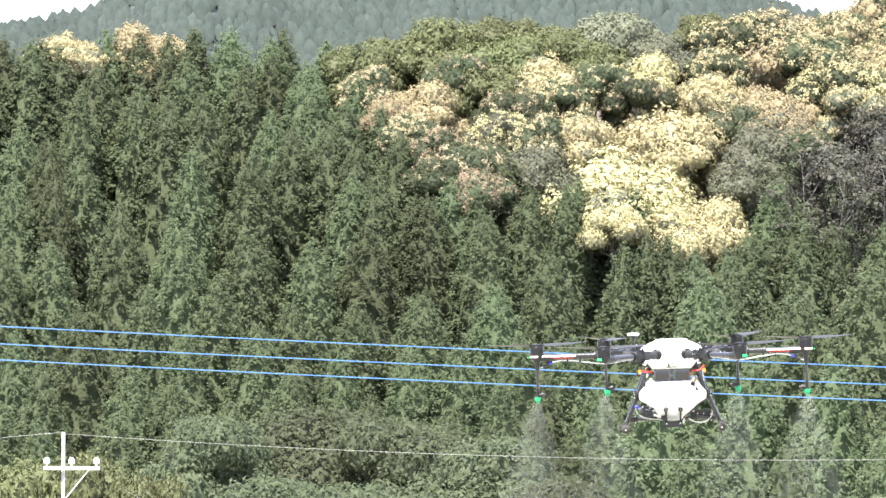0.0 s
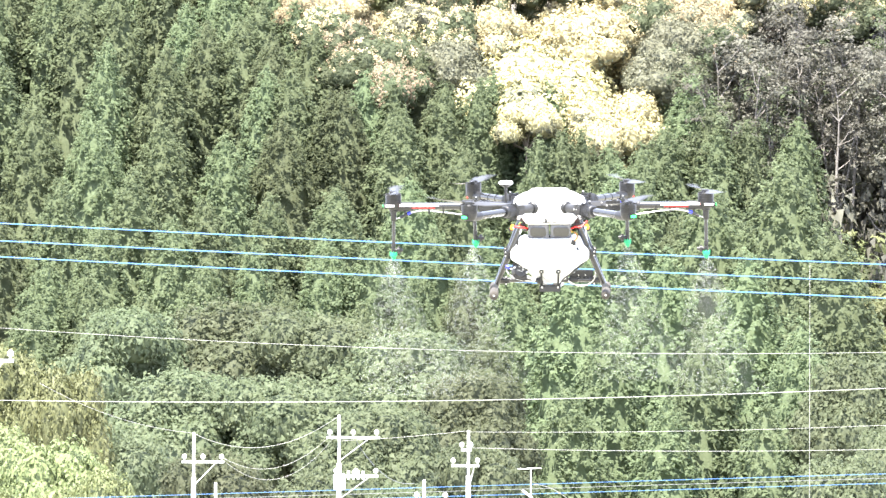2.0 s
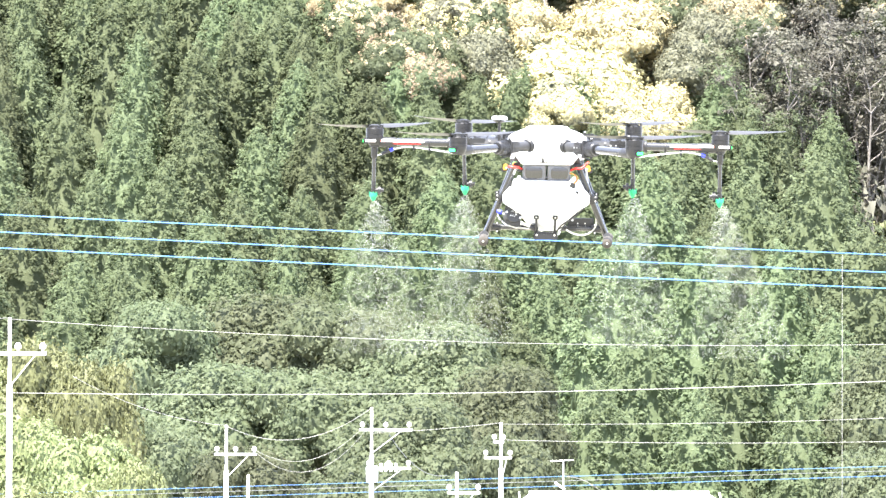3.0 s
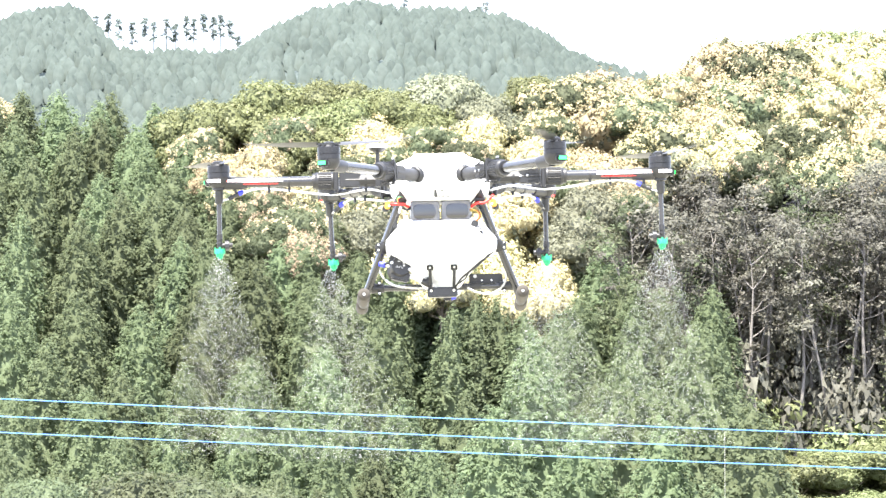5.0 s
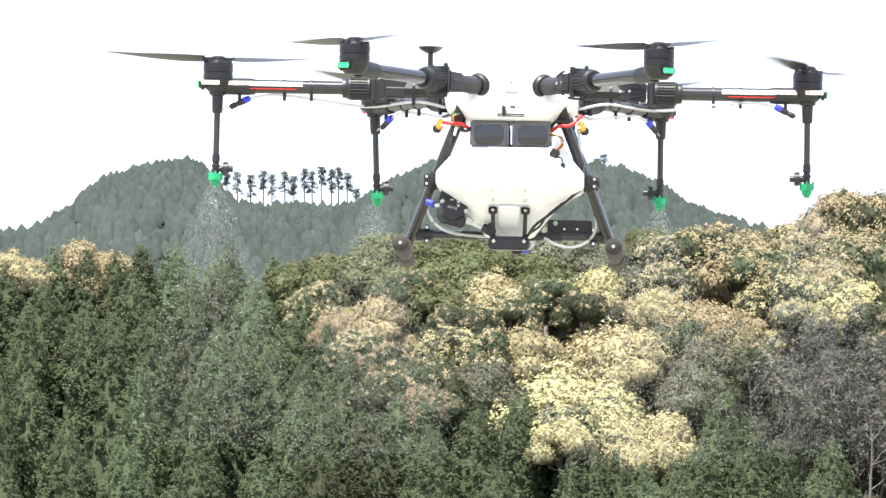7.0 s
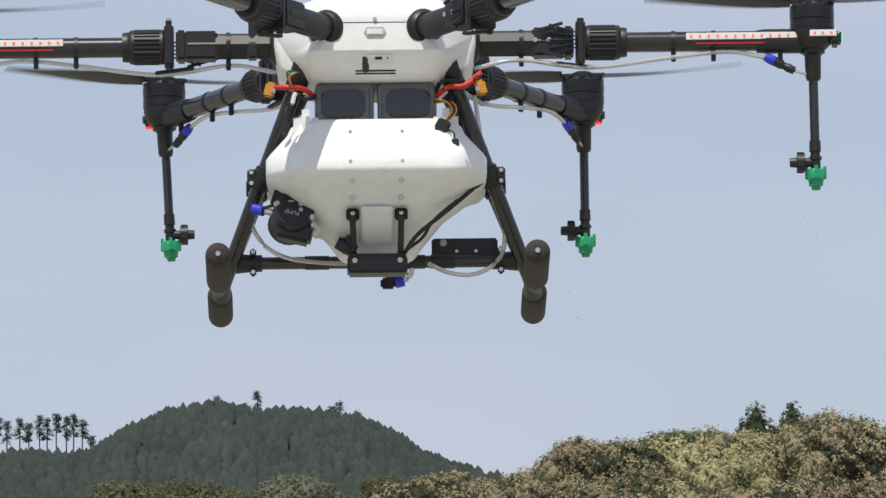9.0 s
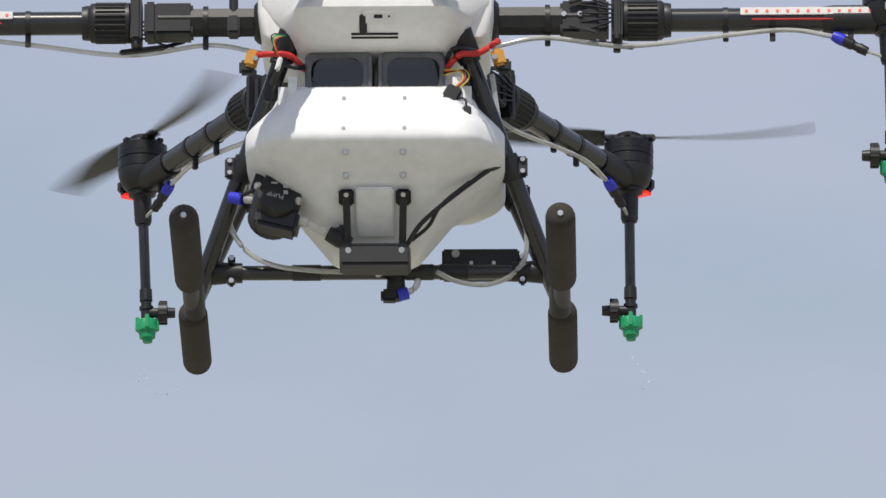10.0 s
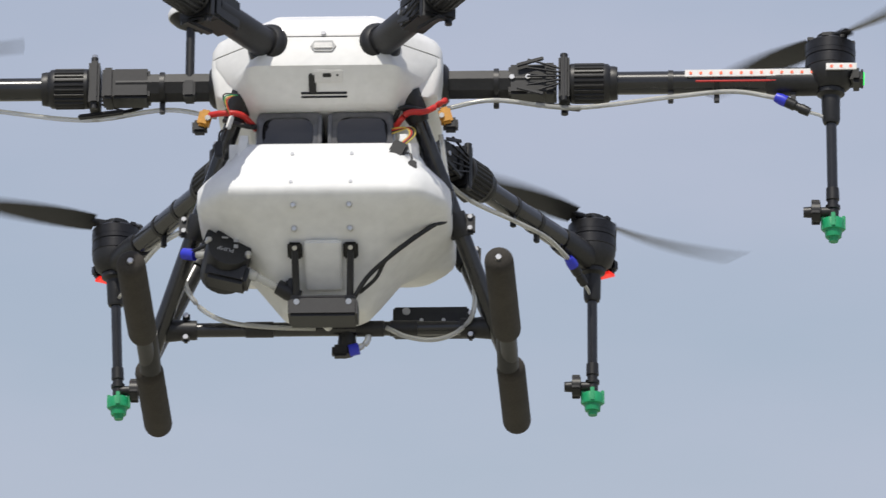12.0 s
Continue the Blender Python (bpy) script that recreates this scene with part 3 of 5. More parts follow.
# far wooded ridge, with the haze of distance put into its leaf colour
def far_woods():
    cs, rs, ws = [], [], []
    for i in range(6400):
        u, d = rng.uniform(-1000, 760), FAR + 4 - 1150 * rng.random() ** 1.3
        x = u / 14500 * d
        h, w = rng.uniform(6, 10.5), rng.uniform(1.6, 2.7)
        cs.append((x, d, ground_height(x, d) + h * 0.5))
        ws.append((rng.normal() * 0.05, rng.normal() * 0.05, 1))
        rs.append(w)
    cs, ws, rs = np.array(cs), np.array(ws), np.array(rs)
    body = np.tile(ICO_V, (len(cs), 1, 1)) * (1 + rng.uniform(-0.2, 0.2, (len(cs), 12, 1)))
    body *= np.stack([1 - 0.45 * body[:, :, 2]] * 2 + [np.full(body.shape[:2], 1.9)], 2)
    v = (cs[:, None] + rs[:, None, None] * body).reshape(-1, 3)
    f = (np.tile(ICO_F, (len(cs), 1, 1)) + 12 * np.arange(len(cs))[:, None, None]).reshape(-1, 3)
    out = np.tile(ICO_V * np.array((0.6, 0.6, 0.3)) + np.array((0, -0.3, 0.6)), (len(cs), 1))
    ob = leafy("far_woods", [(v, f, out), leafage(cs + np.array((0, 0, 1.6)), ws + np.array((0, -0.4, 0)), rs, 8, 0.17, 0.9, 0.34)], FAR_LEAF_HAZED, None)
    tagged(ob, "distant wooded ridge, haze mixed into its blue-green leaf colour", "woods", kind="stuff")


far_woods()


def pine(height):
    root = thing("pine_tree", pose(0, 0, 0), "slender bare-stemmed pine on the distant ridge", "tree", "pines of the ridge")
    mesh_object("trunk", *tube([(0, 0, -3), (0.2, 0, height * 0.5), (0, 0, height * 0.95)], [0.30, 0.24, 0.10], 6), FAR_BARK, root)
    cs, ws, rs = [], [], []
    for k in range(30):
        z = height * rng.uniform(0.52, 0.98)
        a, r = rng.uniform(0, 6.28), rng.uniform(0.2, 2.0) * (1.35 - 0.8 * z / height)
        cs.append((r * math.cos(a), r * math.sin(a), z))
        ws.append((math.cos(a) * 0.3, math.sin(a) * 0.3, 1))
        rs.append(rng.uniform(0.65, 1.15))
    # crown colour includes the haze between eye and ridge
    leafy("crown", [leafage(cs, ws, rs, 34, 0.42, 0.7, 0.62)], PINE_LEAF_HAZED, root)
    return root


PINES = [pine(16.5), pine(15), pine(18)]
PINE_TOPS = [(-312, -527), (-291, -532), (-272, -522), (-248, -516), (-226, -524), (-210, -518), (-188, -522), (-172, -514), (-152, -528), (-138, -522), (-122, -531), (-104, -526), (-92, -529), (-76, -520), (-60, -492), (163, -562), (214, -546), (234, -572), (380, -552), (366, -545), (60, -536), (-380, -540), (410, -535), (300, -543)]
for i, (u, v) in enumerate(PINE_TOPS):
    top = at(u, v, FAR + 2)
    h = (16.5, 15, 18)[i % 3]
    m = pose(top.x, FAR + 2, top.z - h, 0, 0, rng.uniform(0, 360))
    ob = copy_thing(PINES[i % 3], m) if i > 2 else PINES[i]
    ob.matrix_basis = m


# ---------- poles, wires and the house by the road ----------
def utility_pole(u, v, d, arm, box=False, thick=0.085):
    """A concrete pole whose top stands at bearing u and height v; arms as (height v, from u, to u)."""
    top = at(u, v, d)
    root = thing("utility_pole", pose(top.x, d, 0), "pale concrete utility pole with steel crossarm", "utility pole", "utility poles of the valley")
    made_pole = mesh_object("pole", *tube([(0, 0, -0.5), (0, 0, top.z * 0.82), (0, 0, top.z * 0.821), (0, 0, top.z)], [thick * 1.25, thick, thick * 0.62, thick * 0.6], 14), CONCRETE, root, smooth=True)
    for av, u0, u1 in arm:
        p, q = at(u0, av, d), at(u1, av, d)
        z = p.z
        bm = bmesh.new()
        bmesh.ops.create_cube(bm, size=1, matrix=Matrix.Translation(((p.x + q.x) / 2 - top.x, -thick - 0.05, z)) @ Matrix.Diagonal((q.x - p.x, 0.09, 0.09, 1)))
        part("crossarm", bm, STEEL, root, smooth=False)
        n = 3 if u1 - u0 > 60 else 2
        for k in range(n):
            x = p.x + (q.x - p.x) * (0.06 + 0.88 * k / (n - 1)) - top.x
            mesh_object("insulator", *tube([(x, -thick - 0.05, z + 0.04), (x, -thick - 0.05, z + 0.12), (x, -thick - 0.05, z + 0.13), (x, -thick - 0.05, z + 0.22), (x, -thick - 0.05, z + 0.28)], [0.03, 0.03, 0.085, 0.085, 0.04], 10), PORCELAIN, root, smooth=True)
        mesh_object("brace", *tube([(q.x - top.x - 0.35 * (q.x - p.x) / 2, -thick - 0.03, z), (0.02, -thick, z - 0.85)], [0.018, 0.018], 5), STEEL, root)
    if box:
        mesh_object("transformer", *tube([(0.02, -0.36, top.z - 2.75), (0.02, -0.36, top.z - 2.72), (0.02, -0.36, top.z - 2.2), (0.02, -0.36, top.z - 2.15)], [0.2, 0.22, 0.22, 0.17], 14), STEEL, root, "grey pole transformer", True)
        mesh_object("fuse", *joined([tube([(0.35 + 0.18 * k, -0.2, top.z - 2.35), (0.35 + 0.18 * k, -0.2, top.z - 2.05)], [0.05, 0.05], 8) for k in range(4)]), PORCELAIN, root)
    return root


utility_pole(-671, 327, 215, [(391, -706, -606)], thick=0.075)
utility_pole(-287, 516, 300, [(568, -308, -233)])
utility_pole(-30, 484, 300, [(524, -52, 42), (592, -40, 40)], box=True)
utility_pole(199, 510, 300, [(545, 186, 204), (573, 169, 218)])
utility_pole(121, 598, 280, [(635, 104, 162)])
utility_pole(-248, 604, 300, [])
utility_pole(803, 212, 330, [], thick=0.006)


def wire(d, points, r, mat, label, group):
    path = [at(u, v, d) for u, v in points]
    n = 24
    us = np.linspace(points[0][0], points[-1][0], n)
    deg = min(2, len(points) - 1)
    fit_curve = np.polyfit([p[0] for p in points], [p[1] for p in points], deg)
    path = [at(u, float(np.polyval(fit_curve, u)), d) for u in us]
    tagged(mesh_object("overhead_wire", *tube(path, [r] * n, 6), mat, smooth=True), label, "overhead wire", group)


for dv in (0, 31, 59.5):
    wire(120, [(-1500, 104 + dv), (-676, 144 + dv), (100, 181 + dv), (891, 211 + dv), (1900, 246 + dv)], 0.0080, WIRE_BLUE, "blue insulated power cable crossing the valley", "blue power cables")
wire(215, [(-671, 327), (-176, 361), (223, 372), (891, 364), (1600, 345)], 0.005, WIRE_PALE, "thin pale overhead wire", "pale wires")
wire(215, [(-1300, 385), (-671, 327)], 0.005, WIRE_PALE, "thin pale overhead wire", "pale wires")
wire(215, [(-671, 459), (173, 462), (891, 430), (1600, 395)], 0.008, WIRE_PALE, "thick grey overhead communication cable", "pale wires")
wire(300, [(-560, 430), (-400, 497), (-287, 517)], 0.006, WIRE_PALE, "thin sagging wire between poles", "pole wires")
wire(300, [(-287, 518), (-160, 541), (-30, 485)], 0.007, WIRE_PALE, "thin sagging wire between poles", "pole wires")
wire(300, [(-233, 562), (-130, 575), (-45, 520)], 0.006, WIRE_PALE, "thin sagging wire between poles", "pole wires")
wire(300, [(-233, 566), (-120, 592), (-40, 524)], 0.006, WIRE_PALE, "thin sagging wire between poles", "pole wires")
wire(300, [(-30, 530), (90, 522), (199, 511)], 0.006, WIRE_PALE, "thin sagging wire between poles", "pole wires")
wire(300, [(0, 530), (60, 596), (104, 604)], 0.010, WIRE_DARK, "thin sagging wire between poles", "pole wires")
wire(300, [(199, 511), (500, 516), (887, 497), (1500, 462)], 0.006, WIRE_PALE, "thin pale overhead wire", "pole wires")
wire(300, [(204, 540), (500, 548), (887, 540), (1500, 515)], 0.007, WIRE_PALE, "thin pale overhead wire", "pole wires")
for dv in (0, 8, 17):
    wire(310, [(-700, 640 + dv), (0, 617 + dv), (400, 601 + dv), (887, 586 + dv), (1500, 565 + dv)], 0.009, WIRE_DARK if dv == 8 else WIRE_BLUE, "dark bundled cable along the road", "road cables")
wire(280, [(314, 606), (345, 612), (385, 640)], 0.006, WIRE_PALE, "service drop wire to the house", "pole wires")


def house():
    d = 280
    root = thing("house", pose(0, 0, 0), "low house with a pale sheet roof", "house")
    l, r = at(229, 650, d), at(599, 650, d)
    zt, ze = at(0, 631, d).z, at(0, 668, d).z
    cx, w = (l.x + r.x) / 2, (r.x - l.x) / 2 + 0.4
    bm = bmesh.new()
    bmesh.ops.create_cube(bm, size=1, matrix=Matrix.Translation((cx, d + 4, ze / 2 - 0.1)) @ Matrix.Diagonal((2 * w - 0.8, 7.2, ze, 1)))
    part("wall", bm, PLASTER, root, smooth=False)
    vs = [(cx - w, d, ze), (cx + w, d, ze), (cx + w, d + 8, ze), (cx - w, d + 8, ze), (cx - w + 0.9, d + 4, zt), (cx + w - 0.9, d + 4, zt)]
    vs += [(x, y, z - 0.12) for x, y, z in vs]
    fs = [(0, 1, 5, 4), (1, 2, 5), (2, 3, 4, 5), (3, 0, 4), (6, 10, 11, 7), (7, 11, 8), (8, 11, 10, 9), (9, 10, 6), (0, 6, 7, 1), (1, 7, 8, 2), (2, 8, 9, 3), (3, 9, 6, 0)]
    roof = mesh_object("roof", vs, fs, ROOF, root)
    mesh_object("ridge_cap", *tube([(cx - w + 0.85, d + 4, zt), (cx + w - 0.85, d + 4, zt)], [0.08, 0.08], 8), CONCRETE, roof)
    for k in range(15):
        x = cx - w + 0.5 + k * (2 * w - 1) / 14
        bm = bmesh.new()
        bmesh.ops.create_cube(bm, size=1, matrix=Matrix.Translation((x, d + 2, (ze + zt) / 2 + 0.02)) @ Matrix.Rotation(math.atan2(zt - ze, 4), 4, "X") @ Matrix.Diagonal((0.05, 3.9, 0.05, 1)))
        part("roof_batten", bm, ROOF, roof, smooth=False)
    x = at(314, 0, d).x
    mast = mesh_object("aerial", *joined([tube([(x, d + 4, zt - 0.3), (x, d + 4, at(0, 574, d).z)], [0.025, 0.02], 6), tube([(x - 0.45, d + 4, at(0, 574, d).z), (x + 0.35, d + 4, at(0, 572, d).z)], [0.015, 0.015], 5), tube([(x - 0.3, d + 4, at(0, 612, d).z), (x + 0.05, d + 4, at(0, 625, d).z)], [0.04, 0.04], 6)]), STEEL, root, "roof aerial")


house()

# ---------- the drone ----------
# Its own space: x across, y to its tail, z up; the origin is the crossing of the arms.
SHELL = material("white_shell", (0.80, 0.80, 0.79), 0.38, vary=0.05, scale=7.0, bump=0.02, bump_scale=90, coat=0.15)
TANK = material("white_tank_plastic", (0.78, 0.785, 0.78), 0.5, vary=0.07, scale=5.0, bump=0.05, bump_scale=30)
BLACK = material("black_plastic", (0.012, 0.012, 0.013), 0.45, vary=0.3, scale=20.0, bump=0.06, bump_scale=150)
CARBON = material("carbon_tube", (0.015, 0.015, 0.016), 0.24, vary=0.35, scale=30.0, coat=0.4)
SATIN = material("satin_black_metal", (0.018, 0.018, 0.020), 0.35, 0.4, vary=0.25, scale=15.0)
FOAM = material("dark_foam", (0.042, 0.037, 0.031), 0.95, vary=0.2, scale=25.0, bump=0.3, bump_scale=220)
GREEN = material("green_nozzle_plastic", (0.012, 0.30, 0.12), 0.4, vary=0.12, scale=40.0)
BLUE = material("blue_collet", (0.03, 0.04, 0.55), 0.4, vary=0.1, scale=40.0)
RED = material("red_cable", (0.55, 0.025, 0.02), 0.4, vary=0.15, scale=40.0)
AMBER = material("amber_connector", (0.55, 0.26, 0.03), 0.45, vary=0.15, scale=40.0)
YELLOW = material("yellow_wire", (0.6, 0.45, 0.08), 0.5, vary=0.1, scale=40.0)
HOSE = material("clear_hose", (0.80, 0.80, 0.77), 0.08, vary=0.06, scale=30.0, transmission=0.6, coat=0.5)
SCREW = material("screw_steel", (0.6, 0.6, 0.6), 0.3, 0.9, vary=0.1, scale=40.0)
BATTERY = material("battery_case", (0.12, 0.12, 0.125), 0.24, vary=0.2, scale=15.0, coat=0.4)
WINDOW = material("battery_window", (0.008, 0.008, 0.009), 0.08, vary=0.3, scale=12.0, coat=0.8)
BLADE = material("blade_plastic", (0.030, 0.030, 0.031), 0.42, vary=0.2, scale=15.0)
STRIP = material("strip_white", (0.75, 0.74, 0.72), 0.5, vary=0.08, scale=60.0)
LED_RED = material("strip_led", (0.9, 0.16, 0.08), 0.4, vary=0.05, emit=0.5)
LAMP_GREEN = material("green_lamp", (0.02, 0.80, 0.12), 0.3, vary=0.05, emit=1.3)
LAMP_RED = material("red_lamp", (0.9, 0.03, 0.02), 0.3, vary=0.05, emit=1.0)
GREY = material("grey_print", (0.45, 0.45, 0.45), 0.6, vary=0.1, scale=60.0)
SEAM = material("dark_gap", (0.03, 0.03, 0.03), 0.7, vary=0.1)


def rod(p, q, r, r2=None, sides=14):
    p, q = Vector(p), Vector(q)
    return tube([p, q], [r, r if r2 is None else r2], sides)


def turned(p, q, profile, sides=16):
    """A turned body along p to q: (share of the way, radius) steps."""
    p, q = Vector(p), Vector(q)
    way = q - p
    a = way.orthogonal().normalized()
    b = way.normalized().cross(a)
    vs, fs = [], []
    for k, r in profile:
        for i in range(sides):
            t = 2 * math.pi * i / sides
            vs.append(p + way * k + (a * math.cos(t) + b * math.sin(t)) * r)
    n = len(profile)
    for j in range(n - 1):
        for i in range(sides):
            fs.append((j * sides + i, j * sides + (i + 1) % sides, (j + 1) * sides + (i + 1) % sides, (j + 1) * sides + i))
    fs.append(tuple(range(sides - 1, -1, -1)))
    fs.append(tuple(range((n - 1) * sides, n * sides)))
    return vs, fs


def ribbed(p, q, r_out, r_in, ribs):
    """A fluted sleeve: its outline alternates between two radii."""
    p, q = Vector(p), Vector(q)
    a = (q - p).orthogonal().normalized()
    b = (q - p).normalized().cross(a)
    rings = []
    for c in (p, q):
        rings.append([c + (a * math.cos(t) + b * math.sin(t)) * (r_out if k % 4 < 2 else r_in) for k in range(ribs * 4) for t in (2 * math.pi * k / (ribs * 4),)])
    return loft(rings)


def block(centre, size, bevel=0.003, m=None):
    bm = bmesh.new()
    bmesh.ops.create_cube(bm, size=1.0)
    bmesh.ops.scale(bm, vec=size, verts=bm.verts)
    if bevel:
        bmesh.ops.bevel(bm, geom=bm.edges[:], offset=bevel, segments=2, affect="EDGES")
    if m is not None:
        bmesh.ops.transform(bm, matrix=m, verts=bm.verts)
    bmesh.ops.translate(bm, vec=centre, verts=bm.verts)
    bm.verts.index_update()
    out = [v.co.copy() for v in bm.verts], [tuple(v.index for v in f.verts) for f in bm.faces]
    bm.free()
    return out


def soft_path(points, steps=7):
    pts = [Vector(p) for p in points]
    pts = [pts[0] * 2 - pts[1]] + pts + [pts[-1] * 2 - pts[-2]]
    out = []
    for i in range(1, len(pts) - 2):
        a, b, c, d = pts[i - 1:i + 3]
        for k in range(steps):
            t = k / steps
            out.append(0.5 * ((2 * b) + (c - a) * t + (2 * a - 5 * b + 4 * c - d) * t * t + (3 * b - a - 3 * c + d) * t ** 3))
    return out + [pts[-2]]


def hose(name, points, r, mat, parent, label="", steps=7):
    path = soft_path(points, steps)
    return mesh_object(name, *tube(path, [r] * len(path), 8), mat, parent, label, True)


def made(name, pieces, mat, parent, label="", smooth=True):
    ob = mesh_object(name, *joined(pieces), mat, parent, label, smooth)
    if smooth:
        ob.data.set_sharp_from_angle(angle=radians(38))
    return ob


def each(name, pieces, mat, parent, label=""):
    """Pieces that are parts of their own."""
    return [made(name, [p], mat, parent, label) for p in pieces]


def ring(outline, z, y_shift=0.0):
    return [(x, y + y_shift, z) for x, y in outline]


def rounded(points, r, steps=4):
    """A closed outline with its corners rounded."""
    out, n = [], len(points)
    for i in range(n):
        p, a, b = Vector(points[i]), Vector(points[i - 1]), Vector(points[(i + 1) % n])
        da, db = (a - p), (b - p)
        k = min(r, da.length * 0.45, db.length * 0.45)
        s, e = p + da.normalized() * k, p + db.normalized() * k
        for j in range(steps + 1):
            t = j / steps
            out.append(s * (1 - t) ** 2 + p * 2 * t * (1 - t) + e * t * t)
    return [(v.x, v.y) for v in out]


def loft(rings, cap_low=True, cap_high=True):
    n = len(rings[0])
    vs = [v for r in rings for v in r]
    fs = []
    for j in range(len(rings) - 1):
        for i in range(n):
            fs.append((j * n + i, j * n + (i + 1) % n, (j + 1) * n + (i + 1) % n, (j + 1) * n + i))
    if cap_low:
        fs.append(tuple(range(n - 1, -1, -1)))
    if cap_high:
        fs.append(tuple(range((len(rings) - 1) * n, len(rings) * n)))
    return vs, fs


drone = thing("drone", pose(0, 0, 0), "white and black six-rotor crop-spraying drone in flight", "drone")


def body_outline(side, front, corner, grow=1.0):
    front, corner = front * 0.79, corner * 0.84
    return rounded([(-side * grow, -0.085), (-front, -corner), (front, -corner), (side * grow, -0.085), (side * grow, 0.085), (front, corner), (-front, corner), (-side * grow, 0.085)], 0.016)


def build_body():
    upper = [ring(body_outline(0.188, 0.108, 0.205), 0.0135), ring(body_outline(0.188, 0.108, 0.205), 0.030), ring(body_outline(0.181, 0.108, 0.196), 0.043), ring(body_outline(0.156, 0.102, 0.172), 0.058),
             ring(body_outline(0.128, 0.094, 0.145), 0.070), ring(body_outline(0.108, 0.086, 0.122), 0.076), ring(body_outline(0.098, 0.080, 0.112), 0.085), ring(body_outline(0.088, 0.072, 0.102), 0.090), ring(body_outline(0.05, 0.04, 0.06), 0.0925)]
    lower = [ring(body_outline(0.116, 0.130, 0.125), -0.086), ring(body_outline(0.126, 0.140, 0.140), -0.083), ring(body_outline(0.134, 0.146, 0.150), -0.077), ring(body_outline(0.152, 0.152, 0.186), -0.058), ring(body_outline(0.156, 0.154, 0.200), -0.046), ring(body_outline(0.159, 0.152, 0.207), -0.040),
             ring(body_outline(0.168, 0.142, 0.208), -0.032), ring(body_outline(0.187, 0.112, 0.206), -0.004), ring(body_outline(0.188, 0.108, 0.205), 0.0115)]
    made("canopy", [loft(upper)], SHELL, drone, "white moulded canopy")
    hull = made("hull", [loft(lower)], SHELL, drone, "white lower hull with chamfered belly")
    for side in (-1, 1):
        cheek = [[(side * x, y, z) for x, y in rounded([(0.140, -0.100), (0.140, 0.100), (x1, 0.088), (x1, -0.088)], 0.010)] for x1, z in ((0.160, -0.062), (0.172, -0.060), (0.181, -0.052), (0.188, -0.010), (0.188, 0.011))]
        made("cheek", [loft(cheek)], SHELL, hull)
    made("seam", [loft([ring(body_outline(0.1865, 0.107, 0.2035), 0.0105), ring(body_outline(0.1865, 0.107, 0.2035), 0.0145)])], SEAM, hull)
    hexa = [(-0.021, 0.0), (-0.015, 0.010), (0.015, 0.010), (0.021, 0.0), (0.015, -0.010), (-0.015, -0.010)]
    lamp = made("status_lamp", [loft([[(x, -0.1735, z - 0.006) for x, z in hexa], [(x * 0.96, -0.176, z * 0.94 - 0.006) for x, z in hexa]])], GREY, hull, "small six-sided clear lamp")
    made("lens", [block((0, -0.1768, -0.006), (0.030, 0.003, 0.011), 0.0012)], STRIP, hull)
    tilt = Matrix.Rotation(radians(46), 4, "X")
    made("port_recess", [block((0.007, -0.1615, -0.0535), (0.050, 0.003, 0.022), 0.002, tilt)], STRIP, hull)
    each("port", [block((0.006, -0.1635, -0.0530), (0.014, 0.003, 0.007), 0.001, tilt), block((0.023, -0.1635, -0.0530), (0.004, 0.003, 0.004), 0.001, tilt)], BLACK, hull)
    made("strap", [block((-0.018, -0.1510, -0.062), (0.012, 0.006, 0.036), 0.002, tilt)], BLACK, hull)
    each("vent", [block((0, -0.1345, -0.0715), (0.075, 0.006, 0.0025), 0.0008), block((0, -0.1290, -0.0757), (0.075, 0.004, 0.0025), 0.0008)], BLACK, hull)
    each("screw", [turned((0, -0.168, 0.0185), (0, -0.1755, 0.0185), [(0, 0.004), (1, 0.004)], 8)], SCREW, hull)


